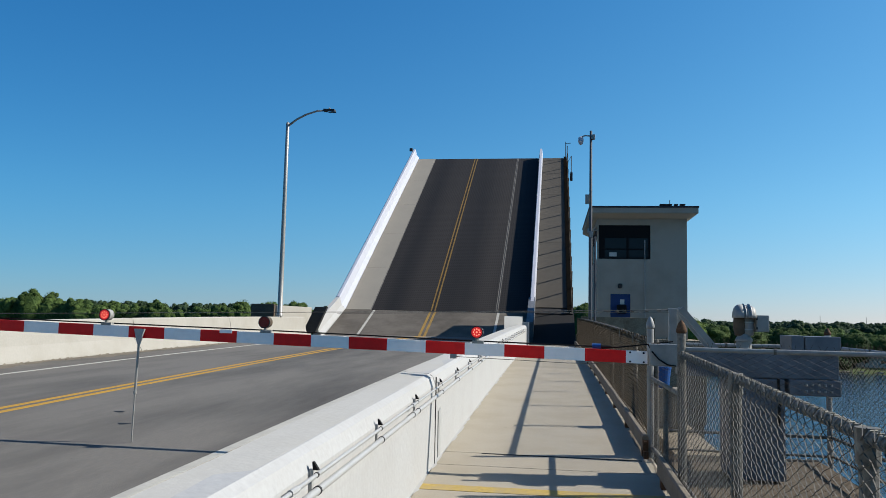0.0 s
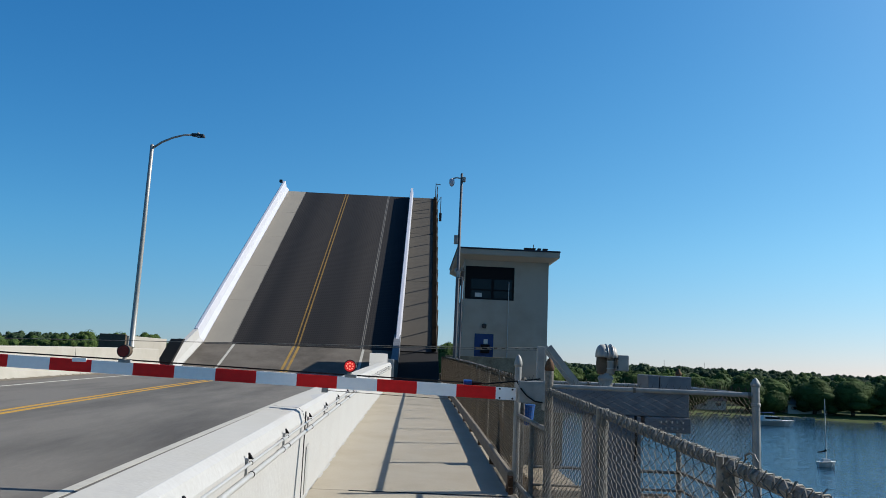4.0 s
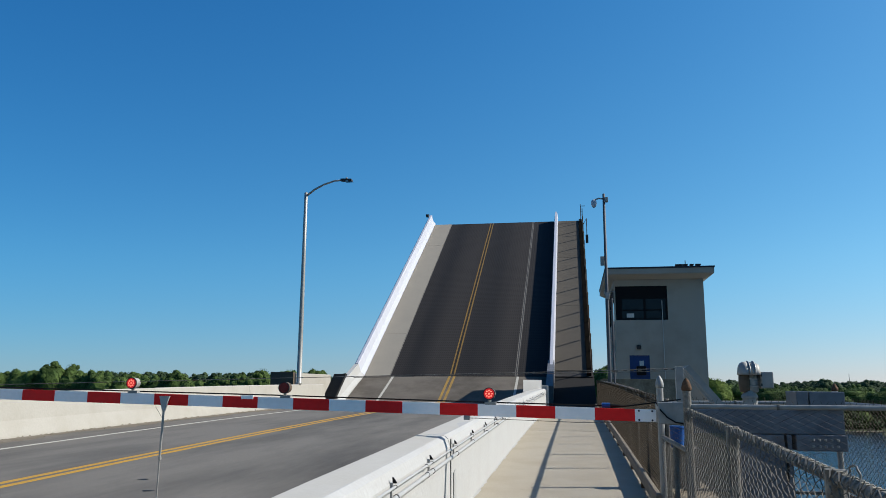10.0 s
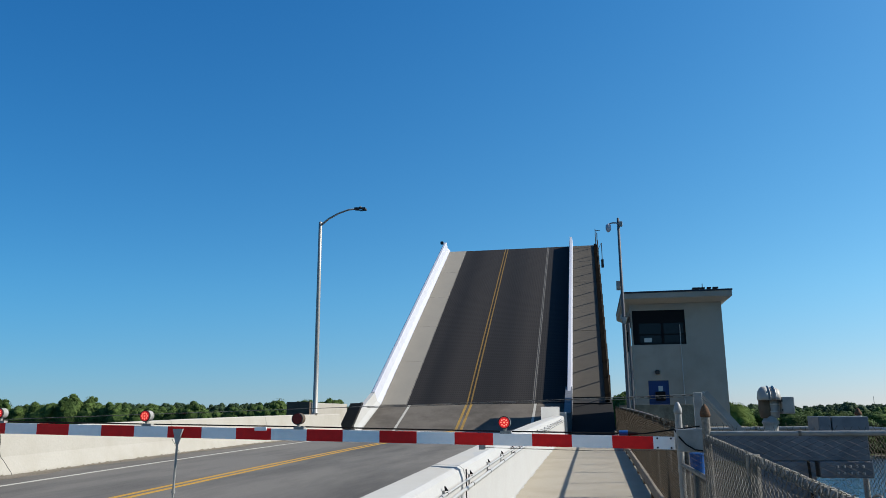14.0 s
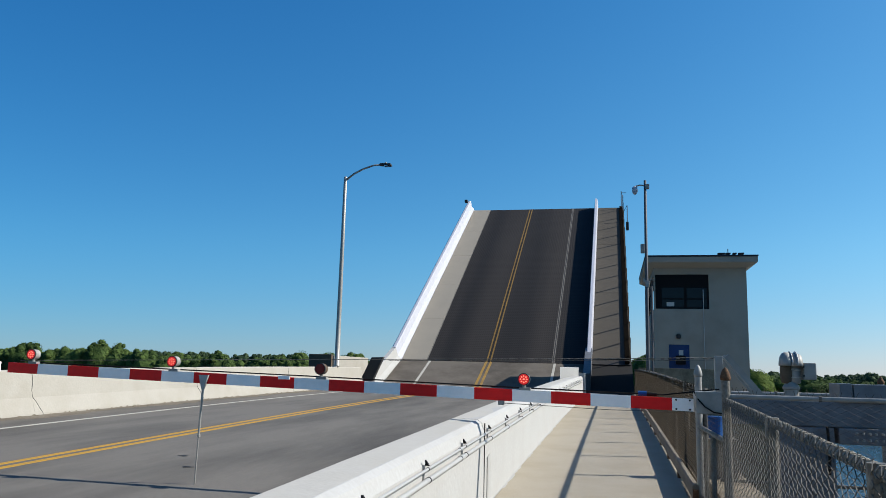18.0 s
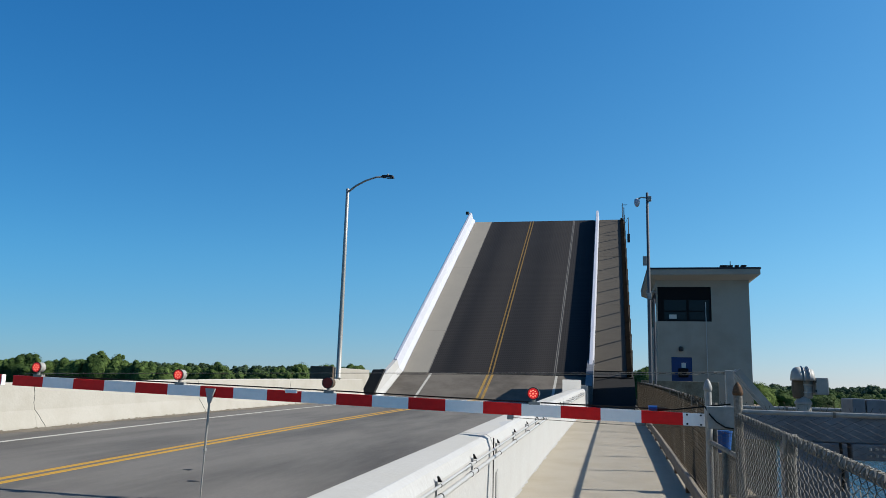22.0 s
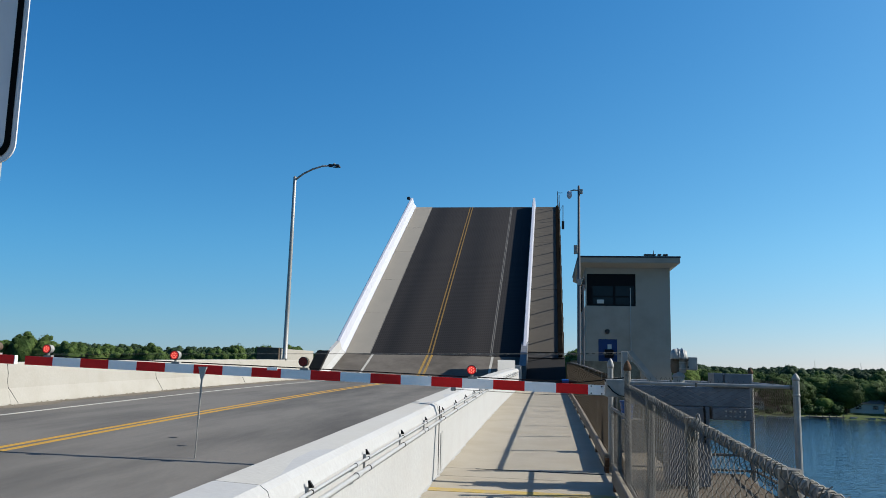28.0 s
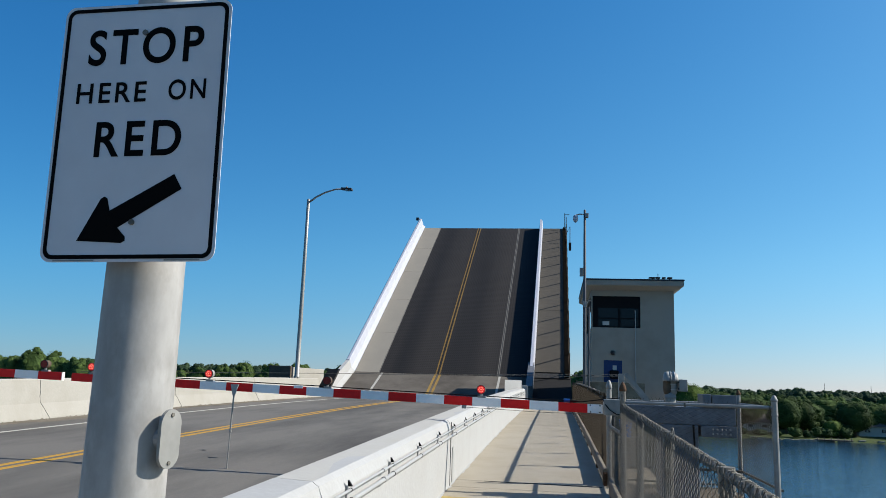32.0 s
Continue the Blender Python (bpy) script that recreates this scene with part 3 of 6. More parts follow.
def chain_link(a, b, low, high, cell=0.06, wire=0.002, wobble=0.004, rng=None, barb=0.0):
    """Woven wire between the plan points a and b; low and high give its height there."""
    rng = rng or random.Random(5)
    a, b = Vector(a), Vector(b)
    length = (b - a).length
    n = max(2, int(length / cell))
    along = (b - a).normalized()
    side = Vector((along.y, -along.x))
    verts, faces = [], []
    for i in range(n):
        s0 = (i + 0.5) * length / n
        t0 = s0 / length
        z0, z1 = low[0] + (low[1] - low[0]) * t0, high[0] + (high[1] - high[0]) * t0
        rows = max(2, int((z1 - z0) / (cell * 0.5)))
        first = len(verts)
        for k in range(rows + 1):
            zig = cell * 0.5 if (k + i) % 2 else -cell * 0.5
            s = s0 + zig * 1.02 + rng.uniform(-wobble, wobble)
            off = (0.004 if k % 2 else -0.004) + rng.uniform(-0.002, 0.002)
            p = a + along * s + side * off
            z = z0 + (z1 - z0) * k / rows
            if k == rows and barb:
                p = a + along * (s0 + rng.uniform(-0.012, 0.012)) + side * rng.uniform(-0.006, 0.012)
                z = z1 + barb * rng.uniform(0.6, 1.2)
            for j in range(3):
                w = 2 * math.pi * j / 3
                q = p + along * (wire * math.cos(w)) + side * (wire * math.sin(w))
                verts.append((q.x, q.y, z))
        for k in range(rows):
            for j in range(3):
                m0, m1 = first + k * 3 + j, first + k * 3 + (j + 1) % 3
                faces.append((m0, m1, m1 + 3, m0 + 3))
    me = bpy.data.meshes.new("wire_mesh")
    me.from_pydata(verts, [], faces)
    return me


def smooth_mesh(ob):
    for p in ob.data.polygons:
        p.use_smooth = True


# ---- water, ground ----
WATER_Z = -7.6
bm = bmesh.new()
v = [bm.verts.new(p) for p in ((-4000, -4000, WATER_Z), (4000, -4000, WATER_Z), (4000, 4000, WATER_Z), (-4000, 4000, WATER_Z))]
bm.faces.new(v)
solid("water", bm, "water", "rippled dark blue lake water under the bridge", "water", "structure")


def shore_y(x):
    """Where the far bank begins, seen from above."""
    if x > 30:
        return 171 + 3.0 * math.sin(x * 0.09) + 2.0 * math.sin(x * 0.21 + 1) - 0.25 * max(0, x - 80)
    if x > -40:
        return 172 + (30 - x) * 1.1
    return 249 + 0.21 * (-40 - x) + 8 * math.sin(x * 0.03)


bm = bmesh.new()
rows = []
for i in range(121):
    x = -900 + i * 15.0
    y = max(60, shore_y(x))
    rows.append([bm.verts.new((x + (0 if k < 3 else (x * 0.5)), y + d, WATER_Z + z)) for k, (d, z) in enumerate(((-1.5, -0.8), (0.0, 0.45), (14, 1.2), (120, 3.0), (900, 8.0), (3600, 16.0)))])
for a, b in zip(rows, rows[1:]):
    for k in range(5):
        bm.faces.new((a[k], b[k], b[k + 1], a[k + 1]))
solid("ground", bm, "grass", "grassy far bank of the lake", "ground", "structure", True)

# ---- road ----
ROAD_DROP = 0.085
bm = bmesh.new()
prism(bm, [(-12.3, ROAD_DROP), (-7.10, ROAD_DROP + 0.03), (-1.25, ROAD_DROP), (-1.25, -0.9), (-12.3, -0.9)], -14, 43.4, steps=48)
road = solid("road", bm, "asphalt", "worn grey asphalt approach road of the bridge", "road", "structure")


def crown(x):
    return ROAD_DROP + 0.03 * (1 - abs(x + 7.10) / (5.2 if x < -7.10 else 5.85))


def stripe(name, material, x0, x1, y0, y1, up=0.004):
    bm = bmesh.new()
    prism(bm, [(x0, crown(x0) + up), (x1, crown(x1) + up), (x1, crown(x1) - 0.01), (x0, crown(x0) - 0.01)], y0, y1, steps=48)
    part(name, bm, material, road)


stripe("centre_line", "yellow_paint", -7.18, -7.07, -14, 43.35)
stripe("centre_line", "yellow_paint", -6.94, -6.83, -14, 43.35)
stripe("edge_line", "white_line", -10.44, -10.33, -14, 43.35)
stripe("edge_line", "white_line", -3.12, -3.00, -14, 43.35)
rng = random.Random(3)
for i in range(2):
    x, y = (-5.48, -4.90)[i], (10.42, 9.56)[i]
    bm = bmesh.new()
    pts = [(x + 0.10 * math.cos(a) * rng.uniform(0.5, 1), y + 0.07 * math.sin(a) * rng.uniform(0.5, 1)) for a in (k * math.pi / 5 for k in range(10))]
    low = [bm.verts.new((px, py, crown(px) + lift(py) + 0.003)) for px, py in pts]
    bm.faces.new(low)
    part("tar_patch", bm, "tar", road)
# grit gathered along the far gutter
bm = bmesh.new()
for i in range(300):
    y = -10 + i * 0.16
    w0, w1 = (0.50 + 0.16 * math.sin(i_ * 0.21) + 0.07 * math.sin(i_ * 0.83) + rng.uniform(-0.05, 0.05) for i_ in (i, i + 1))
    q = [bm.verts.new((x_, y_, crown(x_) + lift(y_) + 0.004)) for x_, y_ in ((-11.90, y), (-11.90 + w0, y), (-11.90 + w1, y + 0.16), (-11.90, y + 0.16))]
    bm.faces.new(q)
part("dirt_strip", bm, "gutter_dirt", road, "brown dirt washed along the gutter")
bm = bmesh.new()
for i in range(240):
    y = rng.uniform(6, 40)
    x = -11.84 + abs(rng.gauss(0, 0.16))
    s = rng.uniform(0.008, 0.028)
    z = crown(x) + lift(y)
    q = [bm.verts.new((x + rng.uniform(-s, s), y + rng.uniform(-s, s), z + rng.uniform(0.004, s))) for _ in range(3)]
    q.append(bm.verts.new((x, y, z - 0.002)))
    for f in ((0, 1, 2), (0, 1, 3), (1, 2, 3), (2, 0, 3)):
        bm.faces.new([q[k] for k in f])
solid("gutter_grit", bm, "gutter_dirt", "dry grit and leaf litter along the gutter", "debris", "stuff")

# ---- right parapet, between road and sidewalk ----
parapet = thing("parapet_right", "cream-painted concrete parapet between road and sidewalk", "parapet", (-1.1, 0, lift(0)), kind="structure")
PROFILE = [(-0.93, -0.02), (-0.935, 0.80), (-0.965, 0.885), (-1.01, 0.915), (-1.265, 0.925), (-1.285, 0.91), (-1.32, -0.2), (-0.93, -0.2)]
for y0, y1 in ((-14, -3.0), (-2.98, 2.55), (2.56, 8.667), (8.683, 20.6), (20.615, 36.0)):
    bm = bmesh.new()
    prism(bm, PROFILE, y0, y1, steps=max(2, int((y1 - y0) / 0.8)), wobble=0.0022)
    part("wall_segment", bm, "parapet_paint", parapet)
    bm = bmesh.new()
    prism(bm, [(-1.02, 0.9155), (-1.268, 0.9268), (-1.268, 0.92), (-1.02, 0.91)], y0 + 0.01, y1 - 0.01, steps=max(2, int((y1 - y0) / 0.8)), wobble=0.0015)
    part("coping", bm, "parapet_top", parapet)
# end block
bm = bmesh.new()
box(bm, -1.86, -0.86, 36.0, 37.6, 0.2, 1.47, 0.02)
part("end_block", bm, "parapet_paint", parapet)
bm = bmesh.new()
hexa(bm, [(-1.87, 34.5, 0.4), (-1.13, 35.7, 0.4), (-1.13, 36.05, 0.4), (-1.87, 36.05, 0.4), (-1.87, 34.5, 1.70), (-1.13, 35.7, 1.70), (-1.13, 36.05, 1.72), (-1.87, 36.05, 1.72)])
part("end_cap", bm, "parapet_paint", parapet)
# wide foot for the sign pole
bm = bmesh.new()
prism(bm, [(-0.62, -0.2), (-0.62, 0.86), (-0.66, 0.90), (-1.2, 0.90), (-1.2, -0.2)], -0.30, 0.30)
part("pedestal", bm, "parapet_paint", parapet)
bm = bmesh.new()
box(bm, -0.937, -0.926, 8.665, 8.685, lift(8.7), lift(8.7) + 0.88)
part("joint_filler", bm, "tar", parapet)
bm = bmesh.new()
hexa(bm, [(-0.929, 8.86, 0.02), (-0.923, 8.86, 0.02), (-0.923, 9.02, 0.02), (-0.929, 9.02, 0.02), (-0.929, 8.86, 0.50), (-0.923, 8.86, 0.50), (-0.923, 9.0, 0.52), (-0.929, 9.0, 0.52)])
part("joint_plate", bm, "conduit_grey", parapet)

# ---- conduits on the parapet ----
conduit = thing("conduit", "pair of galvanised conduits clamped along the painted parapet", "conduit", (-0.9, 5, 0.6))
for dx, h, r in ((-0.898, 0.787, 0.0115), (-0.890, 0.712, 0.0200)):
    bm = bmesh.new()
    tube(bm, [(dx, y, lift(y) + h) for y in (-14, -6, 2, 10, 18, 26, 34.5)], r, 10)
    part("pipe", bm, "conduit_grey", conduit, smooth=True)
    for y in (1.2, 4.2, 7.2, 10.25, 13.3, 16.3):
        bm = bmesh.new()
        tube(bm, [(dx, y - 0.05, lift(y) + h), (dx, y + 0.05, lift(y) + h)], r + 0.006, 10)
        part("coupling", bm, "conduit_grey", conduit)
for k in range(26):
    y = -4.05 + 1.432 * k
    z = lift(y)
    bm = bmesh.new()
    box(bm, -0.936, -0.918, y - 0.012, y + 0.012, z + 0.672, z + 0.815)
    br = part("bracket", bm, "conduit_grey", conduit)
    bm = bmesh.new()
    hexa(bm, [(-0.915, y - 0.013, z + 0.812), (-0.885, y - 0.013, z + 0.812), (-0.885, y + 0.013, z + 0.812), (-0.915, y + 0.013, z + 0.812),
              (-0.920, y - 0.010, z + 0.852), (-0.912, y - 0.010, z + 0.852), (-0.912, y + 0.010, z + 0.852), (-0.920, y + 0.010, z + 0.852)])
    if y < 20:
        part("wedge", bm, "black_rubber", br)
    else:
        bm.free()
    for dx, h, r in ((-0.898, 0.787, 0.0145), (-0.890, 0.712, 0.0240)):
        bm = bmesh.new()
        tube(bm, [(dx, y - 0.008, z + h), (dx, y + 0.008, z + h)], r, 10)
        part("strap", bm, "dark_steel", br)

# ---- left parapet ----
left = thing("parapet_left", "cream-painted sloped concrete barrier along the far side of the road", "parapet", (-12.1, 0, lift(0)), kind="structure")
LEFT = [(-11.885, 0.06), (-11.892, 0.13), (-12.012, 0.47), (-12.085, 1.03), (-12.12, 1.06), (-12.32, 1.06), (-12.34, -0.6), (-11.885, -0.6)]
for y0, y1 in ((-14, -3), (-3, 3.0), (3.0, 8.6), (8.6, 15.06), (15.06, 21.88), (21.88, 28.7), (28.7, 35.0), (35.0, 37.7)):
    bm = bmesh.new()
    prism(bm, LEFT, y0, y1, lift, steps=max(2, int((y1 - y0) / 0.8)), wobble=0.003)
    part("wall_segment", bm, "barrier_cream", left)
for y in (8.6, 15.06, 21.88, 28.7):
    z = lift(y)
    bm = bmesh.new()
    tube(bm, [(-12.20, y, z + 1.06), (-12.12, y, z + 1.06), (-12.086, y, z + 1.02), (-12.055, y + 0.02, z + 0.8), (-12.032, y - 0.01, z + 0.62), (-12.010, y + 0.02, z + 0.47), (-11.975, y + 0.10, z + 0.365), (-11.936, y + 0.16, z + 0.255), (-11.892, y + 0.24, z + 0.13), (-11.885, y + 0.25, z + 0.07)], 0.008, 5)
    part("joint_crack", bm, "tar", left)
# chipped paint along the foot of the barrier
rng = random.Random(23)
bm = bmesh.new()
for i in range(170):
    y, w, h = 4 + i * 0.19 + rng.uniform(-0.06, 0.06), rng.uniform(0.03, 0.11), rng.uniform(0.012, 0.05)
    z = lift(y) + 0.075
    q = [bm.verts.new((-11.8825, y + a * w, z + b * h)) for a, b in ((-1, 0), (1, 0), (0.7, 0.7), (0.1, 1), (-0.6, 0.8))]
    bm.faces.new(q)
tagged(part("chipped_paint", bm, "gutter_dirt", left, "chipped grey foot of the barrier"), kind="stuff")
bm = bmesh.new()
box(bm, -14.3, -13.30, 37.02, 42.5, -1.0, 2.02, 0.03)
part("abutment_block", bm, "barrier_cream", left)
bm = bmesh.new()
box(bm, -14.58, -13.38, 36.8, 37.0, -1.0, 2.07, 0.02)
part("shed_panel", bm, "brown_steel", left, "dark panel behind the barrier")
bm = bmesh.new()
hexa(bm, [(-12.98, 40.0, 0.6), (-12.30, 40.0, 0.6), (-12.30, 40.3, 0.6), (-12.98, 40.3, 0.6), (-12.30, 40.0, 2.02), (-11.66, 40.0, 2.04), (-11.66, 40.3, 2.04), (-12.30, 40.3, 2.02)])
part("dark_cheek", bm, "dark_steel", left, "black steel cheek beside the lifting span")

# ---- sidewalk ----
walkway = thing("sidewalk", "beige concrete sidewalk in broad slabs", "sidewalk", (0, 0, lift(0)), kind="structure")
edges = [-14, -10, -6, -2, 2, 4.0, 6.0, 8.675, 9.34] + [21.6, 37.6]
for y0, y1 in zip(edges, edges[1:]):
    bm = bmesh.new()
    g = 0.007
    xl = -0.925
    prism(bm, [(xl, -0.01), (xl + 0.008, 0.0), (1.34, 0.0), (1.36, -0.01), (1.36, -0.25), (xl, -0.25)], y0 + g, y1 - g, steps=max(1, int(y1 - y0)))
    part("slab", bm, "concrete", walkway)
bm = bmesh.new()
prism(bm, [(-0.92, -0.035), (1.35, -0.035), (1.35, -0.26), (-0.92, -0.26)], -14, 37.6, steps=40)
part("slab_bed", bm, "tar", walkway)
bm = bmesh.new()
prism(bm, [(-0.90, 0.004), (1.25, 0.004), (1.25, -0.005), (-0.90, -0.005)], 7.60, 7.80)
part("yellow_line", bm, "faded_yellow", walkway, "faded yellow line painted across the slabs")
bm = bmesh.new()
prism(bm, [(-0.5, 0.006), (1.22, 0.006), (1.22, 0.0), (-0.5, 0.0)], 9.30, 9.325)
part("joint_strip", bm, "tar", walkway)
bm = bmesh.new()
prism(bm, [(-14.0, -0.3), (1.6, -0.3), (1.6, -1.8), (-14.0, -1.8)], -14, 43.1, lambda y: lift(y) - 0.62, steps=20)
solid("bridge_deck", bm, "old_concrete", "weathered concrete deck under the approach road", "deck", "structure")
for y in (-10, 12, 40):
    bm = bmesh.new()
    box(bm, -13.4, 1.0, y - 1.2, y + 1.2, WATER_Z - 3, -1.5 + lift(y) * 0.5)
    solid("pier", bm, "old_concrete", "concrete bridge pier standing in the lake", "pier", "structure")

# dirt and moss washed against the parapet foot and the kerb
rng = random.Random(19)
for side_x, sgn in ((-0.932, 1), (1.33, -1)):
    bm = bmesh.new()
    prev = 0.05
    for i in range(380):
        y = -6 + i * 0.11
        wid = max(0.012, min(0.04 if sgn > 0 else 0.09, prev + rng.uniform(-0.03, 0.03)))
        q = [bm.verts.new((x_, y_, lift(y_) + 0.0035)) for x_, y_ in ((side_x, y), (side_x + sgn * prev, y), (side_x + sgn * wid, y + 0.11), (side_x, y + 0.11))]
        bm.faces.new(q)
        prev = wid
    if sgn > 0:
        part("overpaint", bm, "parapet_paint", walkway, "ragged edge of parapet paint on the slabs")
    else:
        part("dirt_edge", bm, "gutter_dirt", walkway, "brown dirt along the edge of the slabs")

# kerb rails along the fence
for y0, y1 in ((-14, 8.35), (9.52, 37.0)):
    kerb = thing("kerb_rail", "weathered grey timber kerb rail along the fence foot", "kerb", (1.27, y0, lift(y0)), "kerb rails")
    bm = bmesh.new()
    prism(bm, [(1.25, 0.080), (1.252, 0.222), (1.264, 0.237), (1.302, 0.237), (1.315, 0.224), (1.315, 0.080)], y0, y1, steps=24, wobble=0.004)
    part("rail", bm, "kerb_wood", kerb)
    y = y0 + 0.1
    while y < y1:
        bm = bmesh.new()
        box(bm, 1.25, 1.32, y - 0.05, y + 0.05, lift(y) - 0.01, lift(y) + 0.08)
        part("block", bm, "rust", kerb)
        y += 2.0
bm = bmesh.new()
box(bm, 1.25, 1.31, 9.49, 9.52, 0.08, 0.20, 0.006)
box(bm, 1.258, 1.292, 9.45, 9.492, 0.15, 0.19, 0.008)
box(bm, 1.255, 1.305, 9.44, 9.50, 0.0, 0.082, 0.01)
solid("kerb_end_shoe", bm, "rust", "rusty steel shoe at the end of the kerb rail", "bracket")

# ---- lifting span ----
SPAN_Y, SPAN_Z, SPAN_A = 47.33, 2.01, math.atan(0.611)
TIGHT = 0.92
SPAN_L = 30.9
CA, SA = math.cos(SPAN_A), math.sin(SPAN_A)


def across(x):
    """The span is drawn at full width and drawn in a little about the footway."""
    return 0.4 + (x - 0.4) * TIGHT


def up_span(x, u, n):
    u, n = u * TIGHT, n * TIGHT
    return (across(x), SPAN_Y + u * CA - n * SA, SPAN_Z + u * SA + n * CA)


def span_block(bm, x0, x1, u0, u1, n0, n1):
    hexa(bm, [up_span(x0, u0, n0), up_span(x1, u0, n0), up_span(x1, u1, n0), up_span(x0, u1, n0), up_span(x0, u0, n1), up_span(x1, u0, n1), up_span(x1, u1, n1), up_span(x0, u1, n1)])


def span_profile(bm, profile, u0, u1):
    a = [bm.verts.new(up_span(x, u0, n)) for x, n in profile]
    b = [bm.verts.new(up_span(x, u1, n)) for x, n in profile]
    for i in range(len(a)):
        j = (i + 1) % len(a)
        bm.faces.new((a[i], a[j], b[j], b[i]))
    bm.faces.new(a[::-1])
    bm.faces.new(b)


span = thing("lifting_span", "raised bascule span with dark grating and white side walls", "drawbridge", (-6, SPAN_Y, SPAN_Z))


def span_part(name, material, x0, x1, u0, u1, n0, n1, label="", parent=None):
    bm = bmesh.new()
    span_block(bm, x0, x1, u0, u1, n0, n1)
    return part(name, bm, material, parent or span, label)


span_part("deck_plate", "dark_steel", -13.9, -1.3, 0, SPAN_L, -0.5, -0.06, "dark underside of the span")
for x0, x1 in ((-11.98, -7.925), (-7.575, -3.55)):
    span_part("grating_panel", "grating", x0, x1, 0.02, SPAN_L, -0.06, 0.0, "dark open steel grating")
span_part("grating_panel", "grating", -3.38, -1.36, 0.02, SPAN_L, -0.06, 0.0)
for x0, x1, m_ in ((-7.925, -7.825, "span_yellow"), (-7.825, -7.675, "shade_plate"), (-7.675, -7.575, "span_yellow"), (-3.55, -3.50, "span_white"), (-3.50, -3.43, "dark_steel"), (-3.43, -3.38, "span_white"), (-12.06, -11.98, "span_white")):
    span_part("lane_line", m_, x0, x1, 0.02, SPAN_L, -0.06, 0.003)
for i in range(5):
    span_part("shoulder_plate", "leaf_band", -13.8, -12.06, i * SPAN_L / 5 + 0.008, (i + 1) * SPAN_L / 5 - 0.008, -0.06, 0.02, "pale painted shoulder plate")
bm = bmesh.new()
span_profile(bm, [(-13.80, -0.3), (-13.82, 0.10), (-14.03, 0.35), (-14.10, 0.95), (-14.35, 0.95), (-14.40, -0.3)], 0.0, SPAN_L + 0.25)
wall = part("side_wall", bm, "white_steel", span, "smooth white steel side wall")
bm = bmesh.new()
span_profile(bm, [(-14.38, 0.93), (-14.30, 1.00), (-14.12, 1.00), (-14.08, 0.93)], 0.0, SPAN_L + 0.25)
part("coping", bm, "white_steel", wall)
bm = bmesh.new()
span_profile(bm, [(-1.33, -0.3), (-1.30, 0.30), (-1.22, 0.95), (-1.02, 0.95), (-0.95, 0.30), (-0.95, -0.3)], -0.2, SPAN_L + 0.2)
part("divider_wall", bm, "white_steel", span, "white steel wall between roadway and footway")
for i in range(3):
    u0 = 0.75 + i * (SPAN_L - 0.75) / 3
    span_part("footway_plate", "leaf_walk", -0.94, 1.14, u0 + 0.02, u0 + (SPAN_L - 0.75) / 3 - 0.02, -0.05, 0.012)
span_part("footway_beam", "dark_steel", -1.0, 1.55, 0.1, SPAN_L, -0.5, -0.05)
span_part("footway_kerb", "kerb_black", 1.15, 1.44, 0.2, SPAN_L, -0.1, 0.16, "near-black kerb of the footway")
for i in range(14):
    u = 0.9 + i * 2.26
    span_part("rail_post", "brown_steel", 1.45, 1.53, u - 0.05, u + 0.05, -0.1, 1.50)
for n in (0.35, 1.48):
    span_part("rail_bar", "brown_steel", 1.465, 1.475, 0.2, SPAN_L, n - 0.006, n + 0.006)
rng = random.Random(31)
for i in range(13):
    u = 0.95 + i * 2.26
    span_part("outer_stringer", "brown_steel", 1.455, 1.50 + rng.uniform(0.0, 0.03), u + 0.06, u + 2.18, -0.12, 0.10 + rng.uniform(0.0, 0.10))
# navigation fittings at the tip of the footway
bm = bmesh.new()
p = Vector(up_span(1.35, SPAN_L - 0.3, 0.1))
tube(bm, [p, p + Vector((0, 0, 1.55))], 0.035, 6)
tube(bm, [p + Vector((0, 0, 1.4)), p + Vector((0.45, 0, 1.4))], 0.03, 6)
part("tip_mast", bm, "dark_steel", span)
bm = bmesh.new()
p = Vector(up_span(1.55, SPAN_L - 3.6, 0.9))
tube(bm, [p, p + Vector((0.28, 0, 0.5)), p + Vector((0.28, 0, -1.1))], 0.035, 6)
box(bm, p.x + 0.17, p.x + 0.40, p.y - 0.1, p.y + 0.1, p.z - 1.75, p.z - 1.0, 0.02)
part("hanging_lamp", bm, "dark_steel", span, "dark hanging navigation lamp")
bm = bmesh.new()
p = Vector(up_span(-14.5, SPAN_L, 0.95))
box(bm, p.x - 0.18, p.x + 0.1, p.y - 0.15, p.y + 0.15, p.z - 0.05, p.z + 0.22, 0.03)
part("tip_lamp", bm, "dark_steel", span)

# heel of the span, flatter than the grating
HEEL_A = math.atan(0.37)
heel = thing("span_heel", "concrete heel slab at the foot of the raised span", "bridge deck", (-6, SPAN_Y, SPAN_Z))


def on_heel(x, u, n):
    u, n = u * TIGHT, n * TIGHT
    return (across(x), SPAN_Y - u * math.cos(HEEL_A) - n * math.sin(HEEL_A), SPAN_Z - u * math.sin(HEEL_A) + n * math.cos(HEEL_A))


def heel_part(name, material, x0, x1, u0, u1, n0, n1, label=""):
    bm = bmesh.new()
    hexa(bm, [on_heel(x0, u0, n0), on_heel(x1, u0, n0), on_heel(x1, u1, n0), on_heel(x0, u1, n0), on_heel(x0, u0, n1), on_heel(x1, u0, n1), on_heel(x1, u1, n1), on_heel(x0, u1, n1)])
    part(name, bm, material, heel, label)


